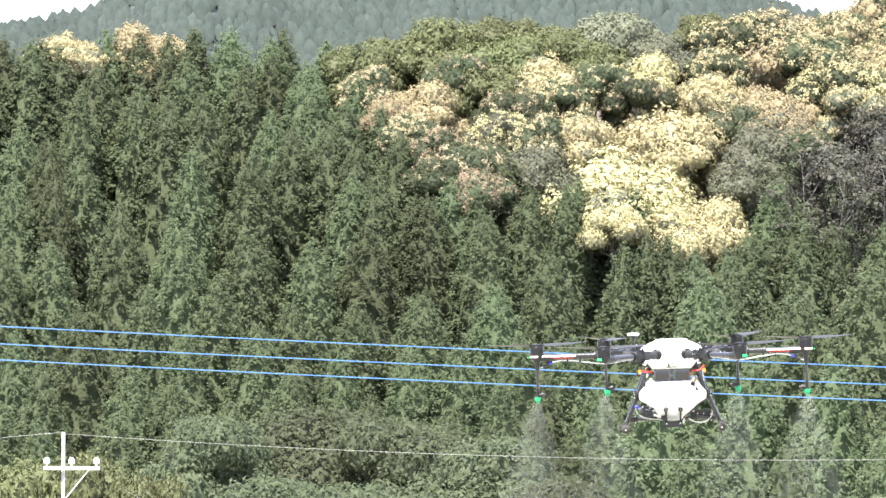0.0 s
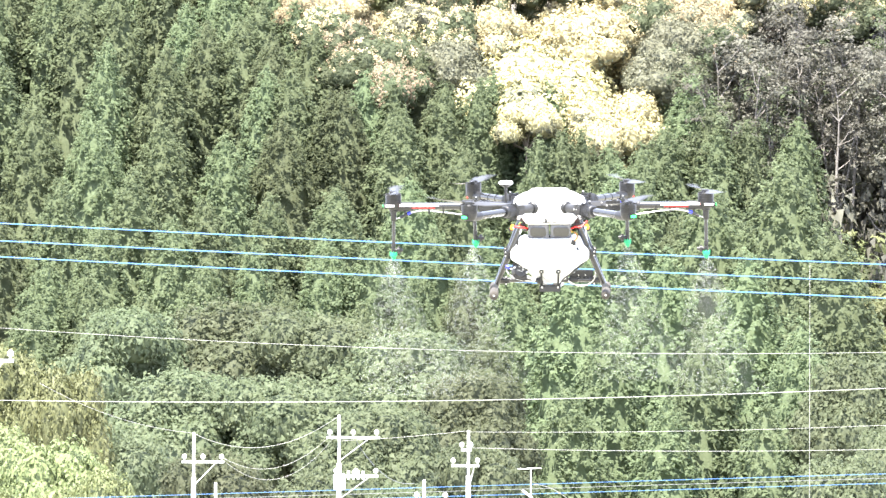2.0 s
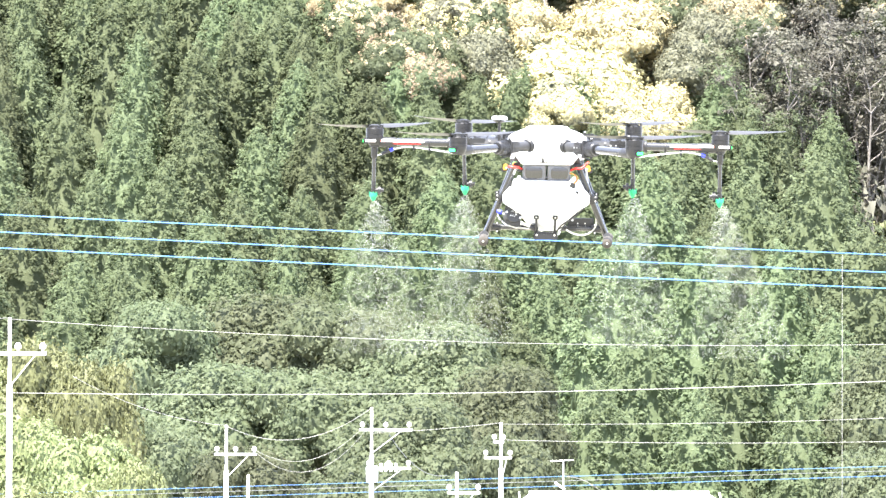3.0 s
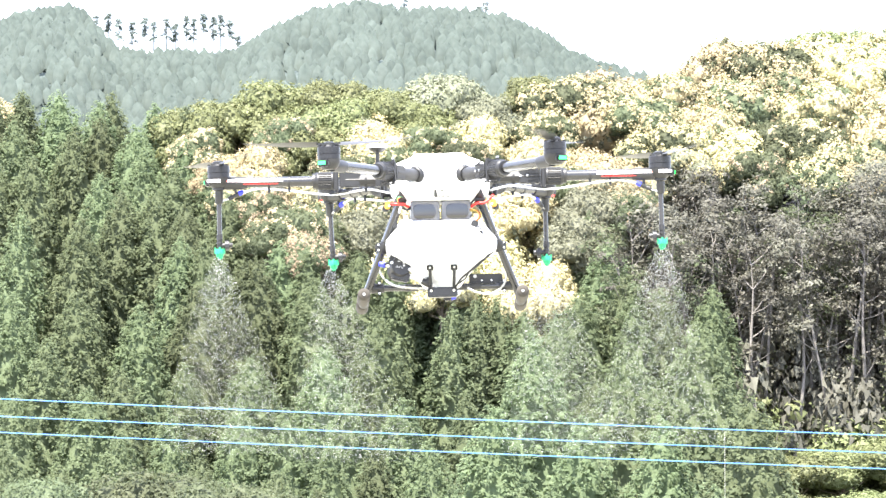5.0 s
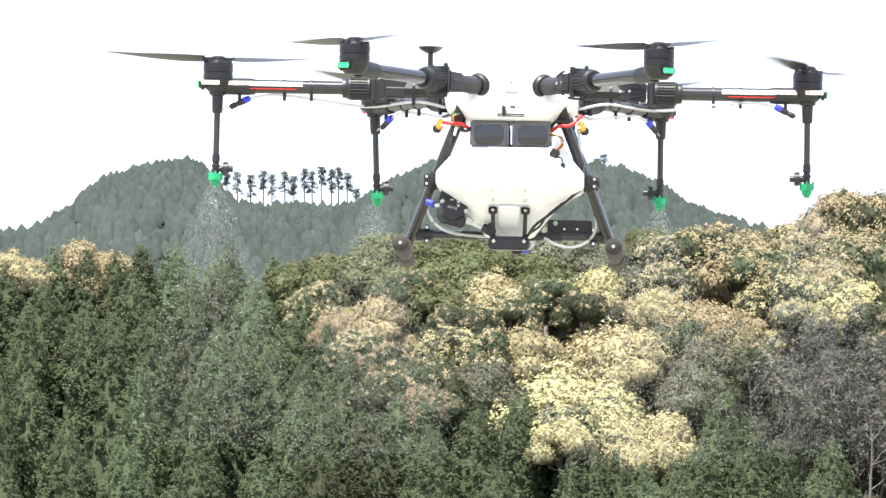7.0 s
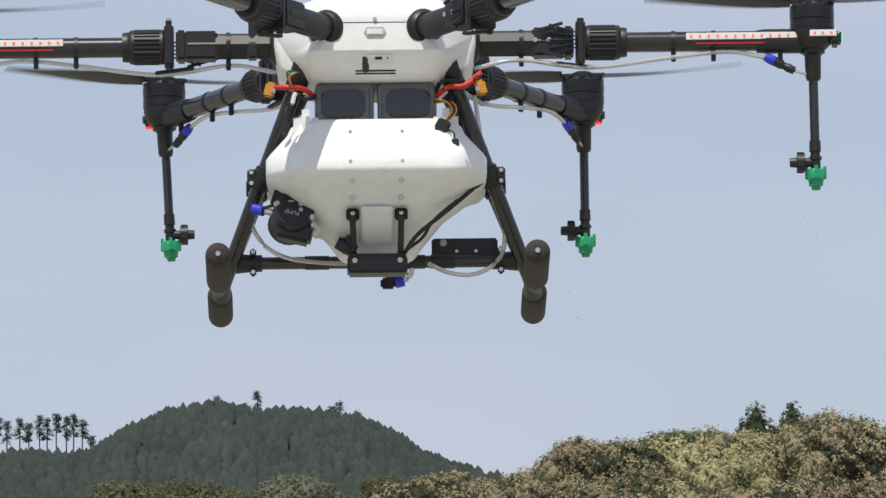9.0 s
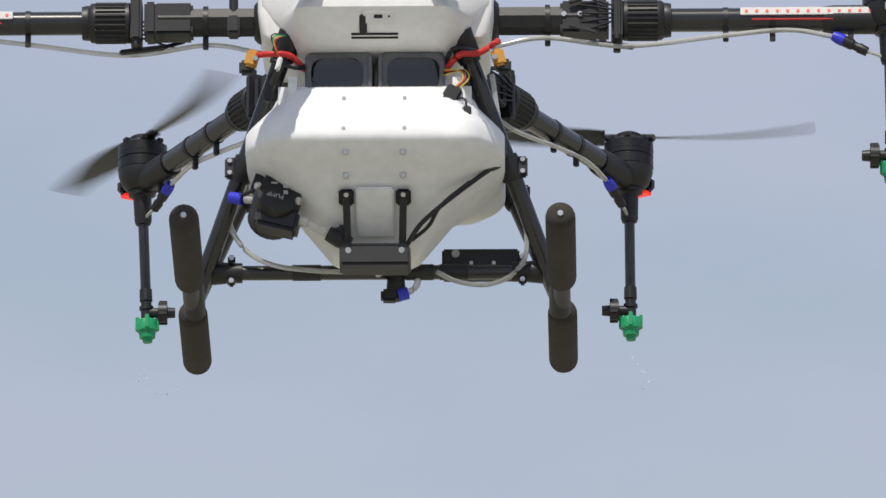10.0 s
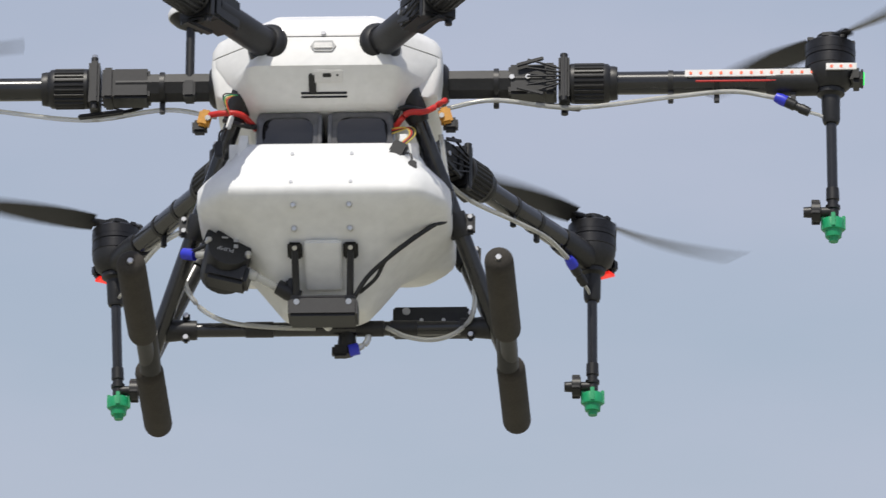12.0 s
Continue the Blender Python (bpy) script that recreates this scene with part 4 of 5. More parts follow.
def build_arm(angle, z_end, drop, strip, lamp):
    """One folding arm, running out along its own x axis; then the motor at its end."""
    turn = Matrix.Rotation(angle, 4, "Z")

    def T(pieces):
        vs, fs = joined(pieces)
        return [([turn @ Vector(v) for v in vs], fs)]

    s = 1 if math.cos(angle) > 0 else -1
    arm = made("arm", T([turned((0.15, 0, 0.004), (0.35, 0, 0.004), [(0, 0.0245), (1, 0.0245)], 8 if abs(math.sin(angle)) < 0.1 else 16)]), BLACK, drone, "black folding arm")
    made("flange", T([turned((0.178, 0, 0.004), (0.196, 0, 0.004), [(0, 0.036), (0.35, 0.0365), (0.7, 0.034), (1, 0.028)], 24)]), BLACK, arm)
    made("socket", T([block((0.325, 0, 0.004), (0.062, 0.046, 0.053), 0.004)]), BLACK, arm)
    hinge = [block((0.385, 0, 0.004), (0.018, 0.060, 0.078), 0.004), block((0.362, 0, 0.004), (0.020, 0.052, 0.056), 0.004), rod((0.385, 0.020, -0.042), (0.385, 0.020, 0.050), 0.006), rod((0.385, -0.024, -0.038), (0.385, -0.024, 0.046), 0.0065)]
    for k in range(5):
        hinge.append(block((0.352, -0.031, -0.018 + 0.011 * k), (0.055, 0.004, 0.0025), 0.0006, Matrix.Rotation(radians((k - 2) * 9), 4, "Y")))
    hinge.append(block((0.330, -0.031, 0.030), (0.045, 0.005, 0.006), 0.001, Matrix.Rotation(radians(-16), 4, "Y")))
    hinge.append(block((0.330, -0.031, -0.022), (0.045, 0.005, 0.006), 0.001, Matrix.Rotation(radians(16), 4, "Y")))
    made("fold_hinge", T(hinge), BLACK, arm)
    each("screw", [T([q])[0] for q in [rod((0.326, -0.0235, 0.006), (0.326, -0.0265, 0.006), 0.0045, None, 8), rod((0.300, -0.0235, 0.006), (0.300, -0.0265, 0.006), 0.0045, None, 8), rod((0.385, 0.02, 0.05), (0.385, 0.02, 0.055), 0.005, None, 8)]], SCREW, arm)
    collar = [turned((0.394, 0, 0.004), (0.402, 0, 0.004), [(0, 0.031), (0.3, 0.033), (1, 0.033)], 24), ribbed((0.402, 0, 0.004), (0.450, 0, 0.004), 0.0335, 0.0305, 24), turned((0.450, 0, 0.004), (0.472, 0, 0.004), [(0, 0.0325), (0.3, 0.0320), (0.5, 0.028), (0.6, 0.0285), (1, 0.027)], 24)]
    made("collar", T(collar), BLACK, arm, "ribbed locking collar")
    made("lever", T([block((0.375, -0.006, -0.040), (0.075, 0.014, 0.006), 0.002, Matrix.Rotation(radians(7), 4, "Y"))]), BLACK, arm)
    made("carbon_tube", T([rod((0.45, 0, 0.004), (0.80, 0, 0.004), 0.0190, None, 20)]), CARBON, arm, "woven carbon tube")
    for x in (0.27, 0.555, 0.63, 0.755) if drop else ():
        made("clip", T([turned((x, 0, 0.004), (x + 0.008, 0, 0.004), [(0, 0.0265 if x < 0.4 else 0.0205), (1, 0.0265 if x < 0.4 else 0.0205)], 14), block((x + 0.004, -0.004, -0.0235 - (0.006 if x < 0.4 else 0.0)), (0.009, 0.008, 0.022), 0.001)]), BLACK, arm)
    # motor
    c = Vector((0.82, 0, 0))
    motor = made("motor", T([turned(c + Vector((0, 0, 0.022)), c + Vector((0, 0, 0.068)), [(0, 0.040), (0.03, 0.0415), (0.36, 0.0415), (0.38, 0.0400), (0.42, 0.0400), (0.44, 0.0415), (0.95, 0.0415), (1, 0.039)], 28)]), SATIN, drone, "round black motor")
    made("motor_mount", T([turned(c + Vector((0, 0, -0.014)), c + Vector((0, 0, 0.024)), [(0, 0.024), (0.25, 0.034), (0.7, 0.040), (1, 0.0405)], 24), turned((0.715, 0, 0.003), (0.80, 0, 0.003), [(0, 0.0215), (0.2, 0.0235), (1, 0.0235)], 16), block((0.862, 0, 0.006), (0.022, 0.046, 0.026), 0.006)]), BLACK, motor)
    made("band", T([turned(c + Vector((0, 0, 0.050)), c + Vector((0, 0, 0.056)), [(0, 0.0419), (1, 0.0419)], 28)]), SATIN, motor)
    made("motor_top", T([turned(c + Vector((0, 0, 0.068)), c + Vector((0, 0, 0.074)), [(0, 0.030), (1, 0.028)], 20)] + [block(c + Vector((0.035 * math.cos(a), 0.035 * math.sin(a), 0.071)), (0.012, 0.010, 0.007), 0.001) for a in (0, 0.9, 1.8, 2.7, 3.6, 4.5, 5.4)]), BLACK, motor)
    front = Matrix.Rotation(-angle, 3, "Z") @ Vector((0, -1, 0))
    if lamp is LAMP_GREEN:
        made("navigation_lamp", T([block((0.8735, 0, 0.007), (0.004, 0.030, 0.012), 0.001)]), lamp, motor, "lit green lamp")
        made("lamp_bezel", T([block((0.8715, 0, 0.007), (0.004, 0.037, 0.019), 0.001)]), BLACK, motor)
    else:
        made("navigation_lamp", T([block((0.862, 0, -0.0085), (0.018, 0.030, 0.005), 0.001)]), lamp, motor, "lit red lamp")
    if strip:
        strip_part = made("light_strip", T([block((0.70, -s * 0.0215, 0.010), (0.235, 0.003, 0.013), 0.0008), block((0.838, -s * 0.0425, 0.010), (0.050, 0.003, 0.012), 0.0008)]), STRIP, arm, "white light strip with red diodes")
        each("diode", [T([q])[0] for q in [block((0.592 + 0.0165 * k, -s * 0.0235, 0.010), (0.0048, 0.002, 0.0050), 0.0008) for k in range(14)] + [block((0.822 + 0.0155 * k, -s * 0.0443, 0.010), (0.0048, 0.002, 0.0050), 0.0008) for k in range(3)]], LED_RED, arm)
        made("red_edge", T([block((0.70, -s * 0.0205, -0.0035), (0.20, 0.003, 0.003), 0.0008)]), RED, arm)
    if drop:
        a = turn @ Vector((0.82, 0, -0.014))
        b = turn @ Vector((0.822, 0, 0)) + Vector((0.012 if angle > 1.8 and angle < 2.5 else 0, 0.012, -0.262))
        way = (b - a).normalized()
        sp = made("spray_boom", [rod(a + way * 0.03, a + way * 0.19, 0.0088)], CARBON, drone, "hanging carbon spray boom")
        made("boom_socket", [turned(a, a + way * 0.058, [(0, 0.023), (0.12, 0.023), (0.13, 0.020), (0.2, 0.0155), (0.9, 0.0145), (1, 0.0125)], 16)], BLACK, sp)
        made("coupling", [turned(a + way * 0.172, a + way * 0.230, [(0, 0.0105), (0.35, 0.0110), (0.38, 0.009), (0.5, 0.009), (0.52, 0.012), (0.62, 0.012), (0.64, 0.0095), (1, 0.0095)], 14)], BLACK, sp)
        q = a + way * 0.213
        side = Vector((-s, 0, 0))
        made("check_valve", [turned(q, q + side * 0.048, [(0, 0.0085), (0.4, 0.0085), (0.42, 0.0175), (0.72, 0.0175), (0.74, 0.0095), (1, 0.0085)], 14)] + [block(q + side * 0.028 + Vector((0, 0.017 * math.cos(t), 0.017 * math.sin(t))), (0.014, 0.006, 0.006), 0.001) for t in (0.4, 1.97, 3.54, 5.11)], BLACK, sp)
        made("nozzle", [turned(a + way * 0.226, a + way * 0.265, [(0, 0.0165), (0.05, 0.0180), (0.48, 0.0180), (0.52, 0.0145), (0.80, 0.0130), (0.83, 0.009), (1, 0.0075)], 16), block(b + Vector((0, -0.017, 0.016)), (0.007, 0.006, 0.024), 0.001), block(b + Vector((0.017, 0, 0.016)), (0.006, 0.007, 0.024), 0.001), block(b + Vector((-0.017, 0, 0.016)), (0.006, 0.007, 0.024), 0.001)], GREEN, sp, "bright green nozzle cap")
        # feed hose along the arm
        out = turn.to_3x3()
        pts = [out @ Vector(p) for p in ((0.185, -0.01, -0.045), (0.27, -0.012, -0.030), (0.40, -0.014, -0.046), (0.555, -0.012, -0.028), (0.66, -0.010, -0.018), (0.735, -0.008, -0.030))]
        made_hose = hose("feed_hose", pts, 0.0042, HOSE, arm, "clear feed hose")
        p, q2 = out @ Vector((0.735, -0.008, -0.030)), out @ Vector((0.785, -0.006, -0.055))
        made("hose_collet", [turned(p - (q2 - p) * 0.1, p + (q2 - p) * 0.25, [(0, 0.0075), (0.5, 0.0095), (1, 0.0095)], 12)], BLUE, arm)
        made("hose_joint", [turned(p + (q2 - p) * 0.22, q2, [(0, 0.0090), (0.4, 0.0090), (0.45, 0.0070), (0.6, 0.0070), (0.65, 0.0085), (1, 0.0075)], 12)], BLACK, arm)
        hose("hose_tail", [q2, (q2 + a) / 2 + Vector((0, 0, -0.025)), a + way * 0.055], 0.003, HOSE, arm, steps=4)
    # propeller
    at_hub = turn @ Vector((0.82, 0, 0.079))
    hub = made("propeller", [turned((0, 0, -0.006), (0, 0, 0.008), [(0, 0.022), (0.7, 0.022), (1, 0.014)], 16), block((0, 0, 0), (0.09, 0.020, 0.008), 0.002)], BLACK, drone, "two-bladed black propeller")
    for side in (1, -1):
        rows = []
        for k in range(13):
            t = k / 12
            r = 0.040 + 0.275 * t
            chord = 0.018 + 0.036 * math.sin(math.pi * min(1, 0.16 + t * 0.84)) ** 0.9 * (1 - 0.45 * t)
            twist = radians(24 - 18 * t)
            mid = 0.006 * math.sin(math.pi * t) - 0.012 * t * t
            row_pts = []
            for e, h in ((-0.5, 0), (-0.2, 0.0030), (0.2, 0.0024), (0.5, 0), (0.2, -0.0010), (-0.2, -0.0012)):
                y, z = e * chord, h * (1 - 0.6 * t)
                row_pts.append((side * r, side * (y * math.cos(twist) + mid), y * math.sin(twist) + z + 0.012 * t * t))
            rows.append(row_pts)
        made("blade", [loft(rows)], BLADE, hub)
    hub.matrix_basis = Matrix.Translation(at_hub)
    return hub, at_hub


def build_gear():
    for s in (-1, 1):
        for top, foot, name in (((s * 0.136, -0.088, -0.058), (s * 0.290, 0.085, -0.440), "leg"), ((s * 0.145, 0.185, -0.055), (s * 0.288, 0.100, -0.430), "leg")):
            a, b = Vector(top), Vector(foot)
            leg = made(name, [rod(a, b, 0.0140, None, 18)], CARBON, drone, "slanted black landing leg")
            made("leg_socket", [turned(a - (b - a) * 0.02, a + (b - a) * 0.10, [(0, 0.021), (0.8, 0.020), (1, 0.0165)], 16)], BLACK, leg)
            k = a + (b - a) * 0.50
            made("clamp", [turned(k - (b - a) * 0.045, k + (b - a) * 0.045, [(0, 0.0175), (0.1, 0.0185), (0.9, 0.0185), (1, 0.0175)], 14), block(k + Vector((s * 0.018, -0.004, 0)), (0.020, 0.014, 0.034), 0.003)], BLACK, leg)
            each("screw", [rod(k + Vector((s * 0.020, -0.011, z)), k + Vector((s * 0.020, -0.015, z)), 0.004, None, 8) for z in (-0.010, 0.010)], SCREW, leg)
        skid = made("skid", [rod((s * 0.292, -0.285, -0.442), (s * 0.297, 0.335, -0.450), 0.0135, None, 16), turned((s * 0.291, 0.02, -0.425), (s * 0.2915, 0.105, -0.452), [(0, 0.017), (1, 0.018)], 12)], BLACK, drone, "long black landing skid")
        for y0, y1 in ((-0.305, -0.015), (0.115, 0.352)):
            z0, z1 = -0.442 - (y0 + 0.3) * 0.0127, -0.442 - (y1 + 0.3) * 0.0127
            made("foam_grip", [turned((s * (0.292 + (y0 + 0.3) * 0.008), y0, z0), (s * (0.292 + (y1 + 0.3) * 0.008), y1, z1), [(0, 0.010), (0.012, 0.018), (0.035, 0.0225), (0.06, 0.0235), (0.94, 0.0235), (0.965, 0.0225), (0.988, 0.018), (1, 0.010)], 24)], FOAM, skid, "thick brown-black foam sleeve")
        made("end_screw", [turned((s * 0.292, -0.3045, -0.442), (s * 0.292, -0.3085, -0.442), [(0, 0.006), (1, 0.0045)], 10)], SCREW, skid)
        made("skid_joint", [turned((s * 0.282, 0.080, -0.395), (s * 0.215, 0.080, -0.395), [(0, 0.0205), (0.3, 0.019), (0.7, 0.0165), (1, 0.0160)], 16), block((s * 0.232, 0.07, -0.376), (0.012, 0.012, 0.014), 0.003), block((s * 0.232, 0.07, -0.414), (0.012, 0.012, 0.014), 0.003)], BLACK, skid)
        each("screw", [rod((s * 0.232, 0.064, z), (s * 0.232, 0.060, z), 0.0042, None, 8) for z in (-0.376, -0.414)] + [rod((s * 0.268, 0.06, -0.392), (s * 0.268, 0.056, -0.392), 0.0042, None, 8)], SCREW, skid)
    bar = made("crossbar", [rod((-0.275, 0.08, -0.395), (0.275, 0.08, -0.395), 0.0118, None, 18)], CARBON, drone, "black crossbar between the legs")
    for x in (-0.135, 0.045, 0.10):
        made("tape", [turned((x, 0.08, -0.395), (x + 0.045, 0.08, -0.395), [(0, 0.0132), (1, 0.0132)], 14)], BLACK, bar)


def tank_ring(z, hw, y0, y1, k=0.76, r=0.022):
    m, g = (y0 + y1) * 0.5, (y1 - y0) * 0.34
    return ring(rounded([(-hw, m - g), (-hw * k, y0), (hw * k, y0), (hw, m - g), (hw, m + g), (hw * k, y1), (-hw * k, y1), (-hw, m + g)], r, 4), z)


def build_tank():
    rows = [(-0.404, 0.060, -0.015, 0.05), (-0.398, 0.070, -0.022, 0.055), (-0.372, 0.088, -0.045, 0.075), (-0.330, 0.124, -0.095, 0.08), (-0.292, 0.170, -0.148, 0.125), (-0.276, 0.196, -0.176, 0.185), (-0.268, 0.203, -0.183, 0.19), (-0.260, 0.205, -0.185, 0.195),
            (-0.232, 0.205, -0.175, 0.195), (-0.222, 0.198, -0.171, 0.19), (-0.185, 0.166, -0.155, 0.18), (-0.170, 0.160, -0.147, 0.175), (-0.163, 0.152, -0.138, 0.165), (-0.161, 0.115, -0.10, 0.13)]
    tank = made("tank", [loft([tank_ring(*r) for r in rows])], TANK, drone, "white plastic liquid tank")
    for x in (-0.130, 0.130):
        made("tank_ear", [block((x, -0.094, -0.172), (0.046, 0.092, 0.062), 0.016)], TANK, tank)
    made("sump", [block((0, -0.0795, -0.352), (0.060, 0.008, 0.090), 0.003, Matrix.Rotation(radians(51), 4, "X"))], TANK, tank)
    for s in (-1, 1):
        each("bolt", [turned((s * 0.045, y + 0.004, z), (s * 0.045, y - 0.004, z - 0.002), [(0, 0.0052), (0.8, 0.0052), (1, 0.0035)], 10) for y, z in ((-0.165, -0.283), (-0.1275, -0.308))] + [rod((s * 0.048, y + 0.003, z), (s * 0.048, y - 0.001, z), 0.0032, None, 8) for y, z in ((-0.1585, -0.190), (-0.1825, -0.250))], SCREW, tank)
        bracket = made("bracket", [block((s * 0.045, -0.102, -0.336), (0.024, 0.006, 0.030), 0.003, Matrix.Rotation(radians(51), 4, "X")), rod((s * 0.045, -0.106, -0.338), (s * 0.043, -0.066, -0.412), 0.0058, None, 8)], BLACK, tank)
        each("bolt", [turned((s * 0.045, -0.106, -0.331), (s * 0.045, -0.112, -0.336), [(0, 0.005), (1, 0.004)], 8)], SCREW, tank)
        made("strap_lug", [block((s * 0.181, -0.070, -0.252), (0.020, 0.012, 0.006), 0.002), turned((s * 0.181, -0.070, -0.256), (s * 0.181, -0.074, -0.268), [(0, 0.006), (1, 0.006)], 8)], BLACK, tank)
        each("slot", [block((s * 0.022, -0.068, -0.352), (0.010, 0.004, 0.003), 0.001), block((s * 0.020, -0.045, -0.372), (0.010, 0.004, 0.003), 0.001)], BLACK, tank)
    made("filler_cap", [turned((0, -0.02, -0.168), (0, -0.02, -0.150), [(0, 0.05), (0.7, 0.05), (1, 0.045)], 20)], BLACK, tank)


def build_payload():
    for s in (-1, 1):
        def face(hw, hh, y, r, cx=s * 0.0585):
            return [(x + cx, y, z - 0.126) for x, z in rounded([(-hw, -hh), (hw, -hh), (hw, hh), (-hw, hh)], r, 5)]

        bat = made("battery", [loft([face(0.054, 0.040, 0.14, 0.014), face(0.055, 0.041, -0.085, 0.014), face(0.053, 0.039, -0.094, 0.014), face(0.048, 0.034, -0.098, 0.014)][::-1])], BATTERY, drone, "dark smoked battery pack")
        made("battery_window", [loft([face(0.042, 0.028, -0.096, 0.022, s * 0.0605), face(0.041, 0.027, -0.1015, 0.022, s * 0.0605), face(0.036, 0.022, -0.1025, 0.018, s * 0.0605)][::-1])], WINDOW, bat)
        made("latch", [block((s * 0.008, -0.099, -0.126), (0.006, 0.006, 0.066), 0.002)], BATTERY, bat)
        hose("power_cable", [(s * 0.112, -0.085, -0.112), (s * 0.135, -0.115, -0.100), (s * 0.165, -0.118, -0.098), (s * 0.196, -0.10, -0.094 if s < 0 else -0.070)], 0.0052, RED, bat, "thick red power cable")
        hose("ground_cable", [(s * 0.110, -0.08, -0.105), (s * 0.125, -0.11, -0.118 if s < 0 else -0.088), (s * 0.165, -0.09, -0.098 if s < 0 else -0.085)], 0.0045, BLACK, bat)
        made("connector", [block((s * 0.196, -0.10, -0.100), (0.020, 0.020, 0.030), 0.004, Matrix.Rotation(radians(-s * 14), 4, "Y"))], AMBER, bat, "amber power connector")
        made("connector_boot", [block((s * 0.204, -0.094, -0.112), (0.024, 0.02, 0.022), 0.004)], BLACK, bat)
        each("screw", [rod((s * 0.190, -0.110, -0.103), (s * 0.190, -0.114, -0.103), 0.0045, None, 8)], SCREW, bat)
    cables = made("balance_plug", [block((0.122, -0.150, -0.182), (0.026, 0.012, 0.030), 0.003, Matrix.Rotation(radians(28), 4, "Y"))], BLACK, drone, "hanging black balance plug on coloured wires")
    made("plug_face", [block((0.116, -0.152, -0.197), (0.024, 0.011, 0.008), 0.001, Matrix.Rotation(radians(28), 4, "Y"))], STRIP, cables)
    for k, mat in enumerate((YELLOW, RED, BLACK, YELLOW)):
        hose("wire", [(0.108, -0.095, -0.118 - 0.003 * k), (0.132 + 0.003 * k, -0.125, -0.130), (0.140 + 0.003 * k, -0.145, -0.152), (0.124 + 0.003 * k, -0.150, -0.172)], 0.0013, mat, cables, steps=5)
    made("small_plug", [block((0.146, -0.160, -0.220), (0.014, 0.010, 0.028), 0.002)], BLACK, cables)
    hose("wire", [(0.128, -0.150, -0.188), (0.142, -0.158, -0.192), (0.146, -0.160, -0.208)], 0.0018, BLACK, cables, steps=5)
    left = made("data_plug", [block((-0.168, -0.150, -0.178), (0.012, 0.010, 0.028), 0.002)], BLACK, drone, "small hanging black plug")
    hose("wire", [(-0.150, -0.125, -0.125), (-0.166, -0.148, -0.145), (-0.168, -0.150, -0.166)], 0.0018, BLACK, left, steps=5)
    made("plug_face", [block((-0.152, -0.134, -0.122), (0.008, 0.008, 0.024), 0.002, Matrix.Rotation(radians(15), 4, "Y"))], STRIP, left)
    for k, mat in enumerate((RED, YELLOW, GREEN, BLACK)):
        hose("wire", [(-0.150, -0.128, -0.112), (-0.158 - 0.002 * k, -0.134, -0.085 + 0.004 * k), (-0.148 + 0.004 * k, -0.132, -0.072)], 0.0013, mat, left, steps=4)
    # pump
    c = Vector((-0.155, -0.075, -0.330))
    lean = Matrix.Rotation(radians(12), 4, "Z") @ Matrix.Rotation(radians(-14), 4, "X")
    ax = lean.to_3x3() @ Vector((0, -1, 0))
    pump = made("pump", [turned(c + ax * -0.06, c + ax * 0.020, [(0, 0.034), (0.05, 0.038), (0.9, 0.038), (1, 0.035)], 22), block(c + Vector((0, 0.01, -0.032)), (0.070, 0.05, 0.036), 0.006, Matrix.Rotation(radians(14), 4, "Y"))], BLACK, drone, "black diaphragm pump with printed face")
    each("pump_bracket", [block(c + Vector((0.044, 0.01, 0.020)), (0.026, 0.03, 0.036), 0.004), block(c + Vector((-0.026, 0.015, 0.040)), (0.022, 0.02, 0.050), 0.004, Matrix.Rotation(radians(18), 4, "Y"))], BLACK, pump)
    each("bolt", [turned(c + ax * 0.018 + Vector((x, 0, z)), c + ax * 0.026 + Vector((x, 0, z)), [(0, 0.0062), (0.6, 0.0062), (1, 0.004)], 10) for x, z in ((-0.034, 0.012), (0.030, -0.014))], SCREW, pump)
    face = bpy.data.curves.new("pump_print", "FONT")
    face.body, face.size, face.extrude, face.align_x = "PUMP", 0.011, 0.0003, "CENTER"
    face.materials.append(GREY)
    print_ob = new("pump_print", face)
    print_ob.parent = pump
    print_ob.matrix_basis = Matrix.Translation(c + ax * 0.0212 + Vector((-0.006, 0, -0.001))) @ lean @ Matrix.Rotation(radians(90), 4, "X") @ Matrix.Rotation(radians(168), 4, "Z")
    each("print_bar", [block(c + ax * 0.0208 + Vector((x, 0, z)), (w, 0.0008, h), 0, lean) for x, z, w, h in ((-0.006, -0.014, 0.022, 0.0025), (0.010, 0.012, 0.008, 0.008), (0.010, 0.001, 0.007, 0.007), (-0.008, 0.017, 0.010, 0.003))], GREY, pump)
    hose("pump_cable", [c + Vector((0.03, 0, 0.03)), c + Vector((0.018, -0.012, 0.052)), c + Vector((-0.004, -0.012, 0.048)), c + Vector((-0.03, 0, 0.022)), c + Vector((-0.06, 0.02, 0.015))], 0.0032, BLACK, pump)
    made("outlet", [turned(c + Vector((0.030, 0.0, -0.030)), c + Vector((0.098, 0.02, -0.060)), [(0, 0.009), (0.25, 0.009), (0.27, 0.0065), (0.7, 0.0065)], 12)], HOSE, pump, "clear outlet hose")
    made("elbow", [turned(c + Vector((0.080, 0.016, -0.050)), c + Vector((0.115, 0.02, -0.068)), [(0, 0.012), (0.5, 0.014), (1, 0.012)], 12), block(c + Vector((0.104, 0.016, -0.050)), (0.02, 0.02, 0.024), 0.004)], BLACK, pump)
    hose("suction_hose", [c + Vector((0.105, 0.02, -0.062)), c + Vector((0.135, 0.05, -0.080)), c + Vector((0.160, 0.09, -0.092))], 0.0062, HOSE, pump)
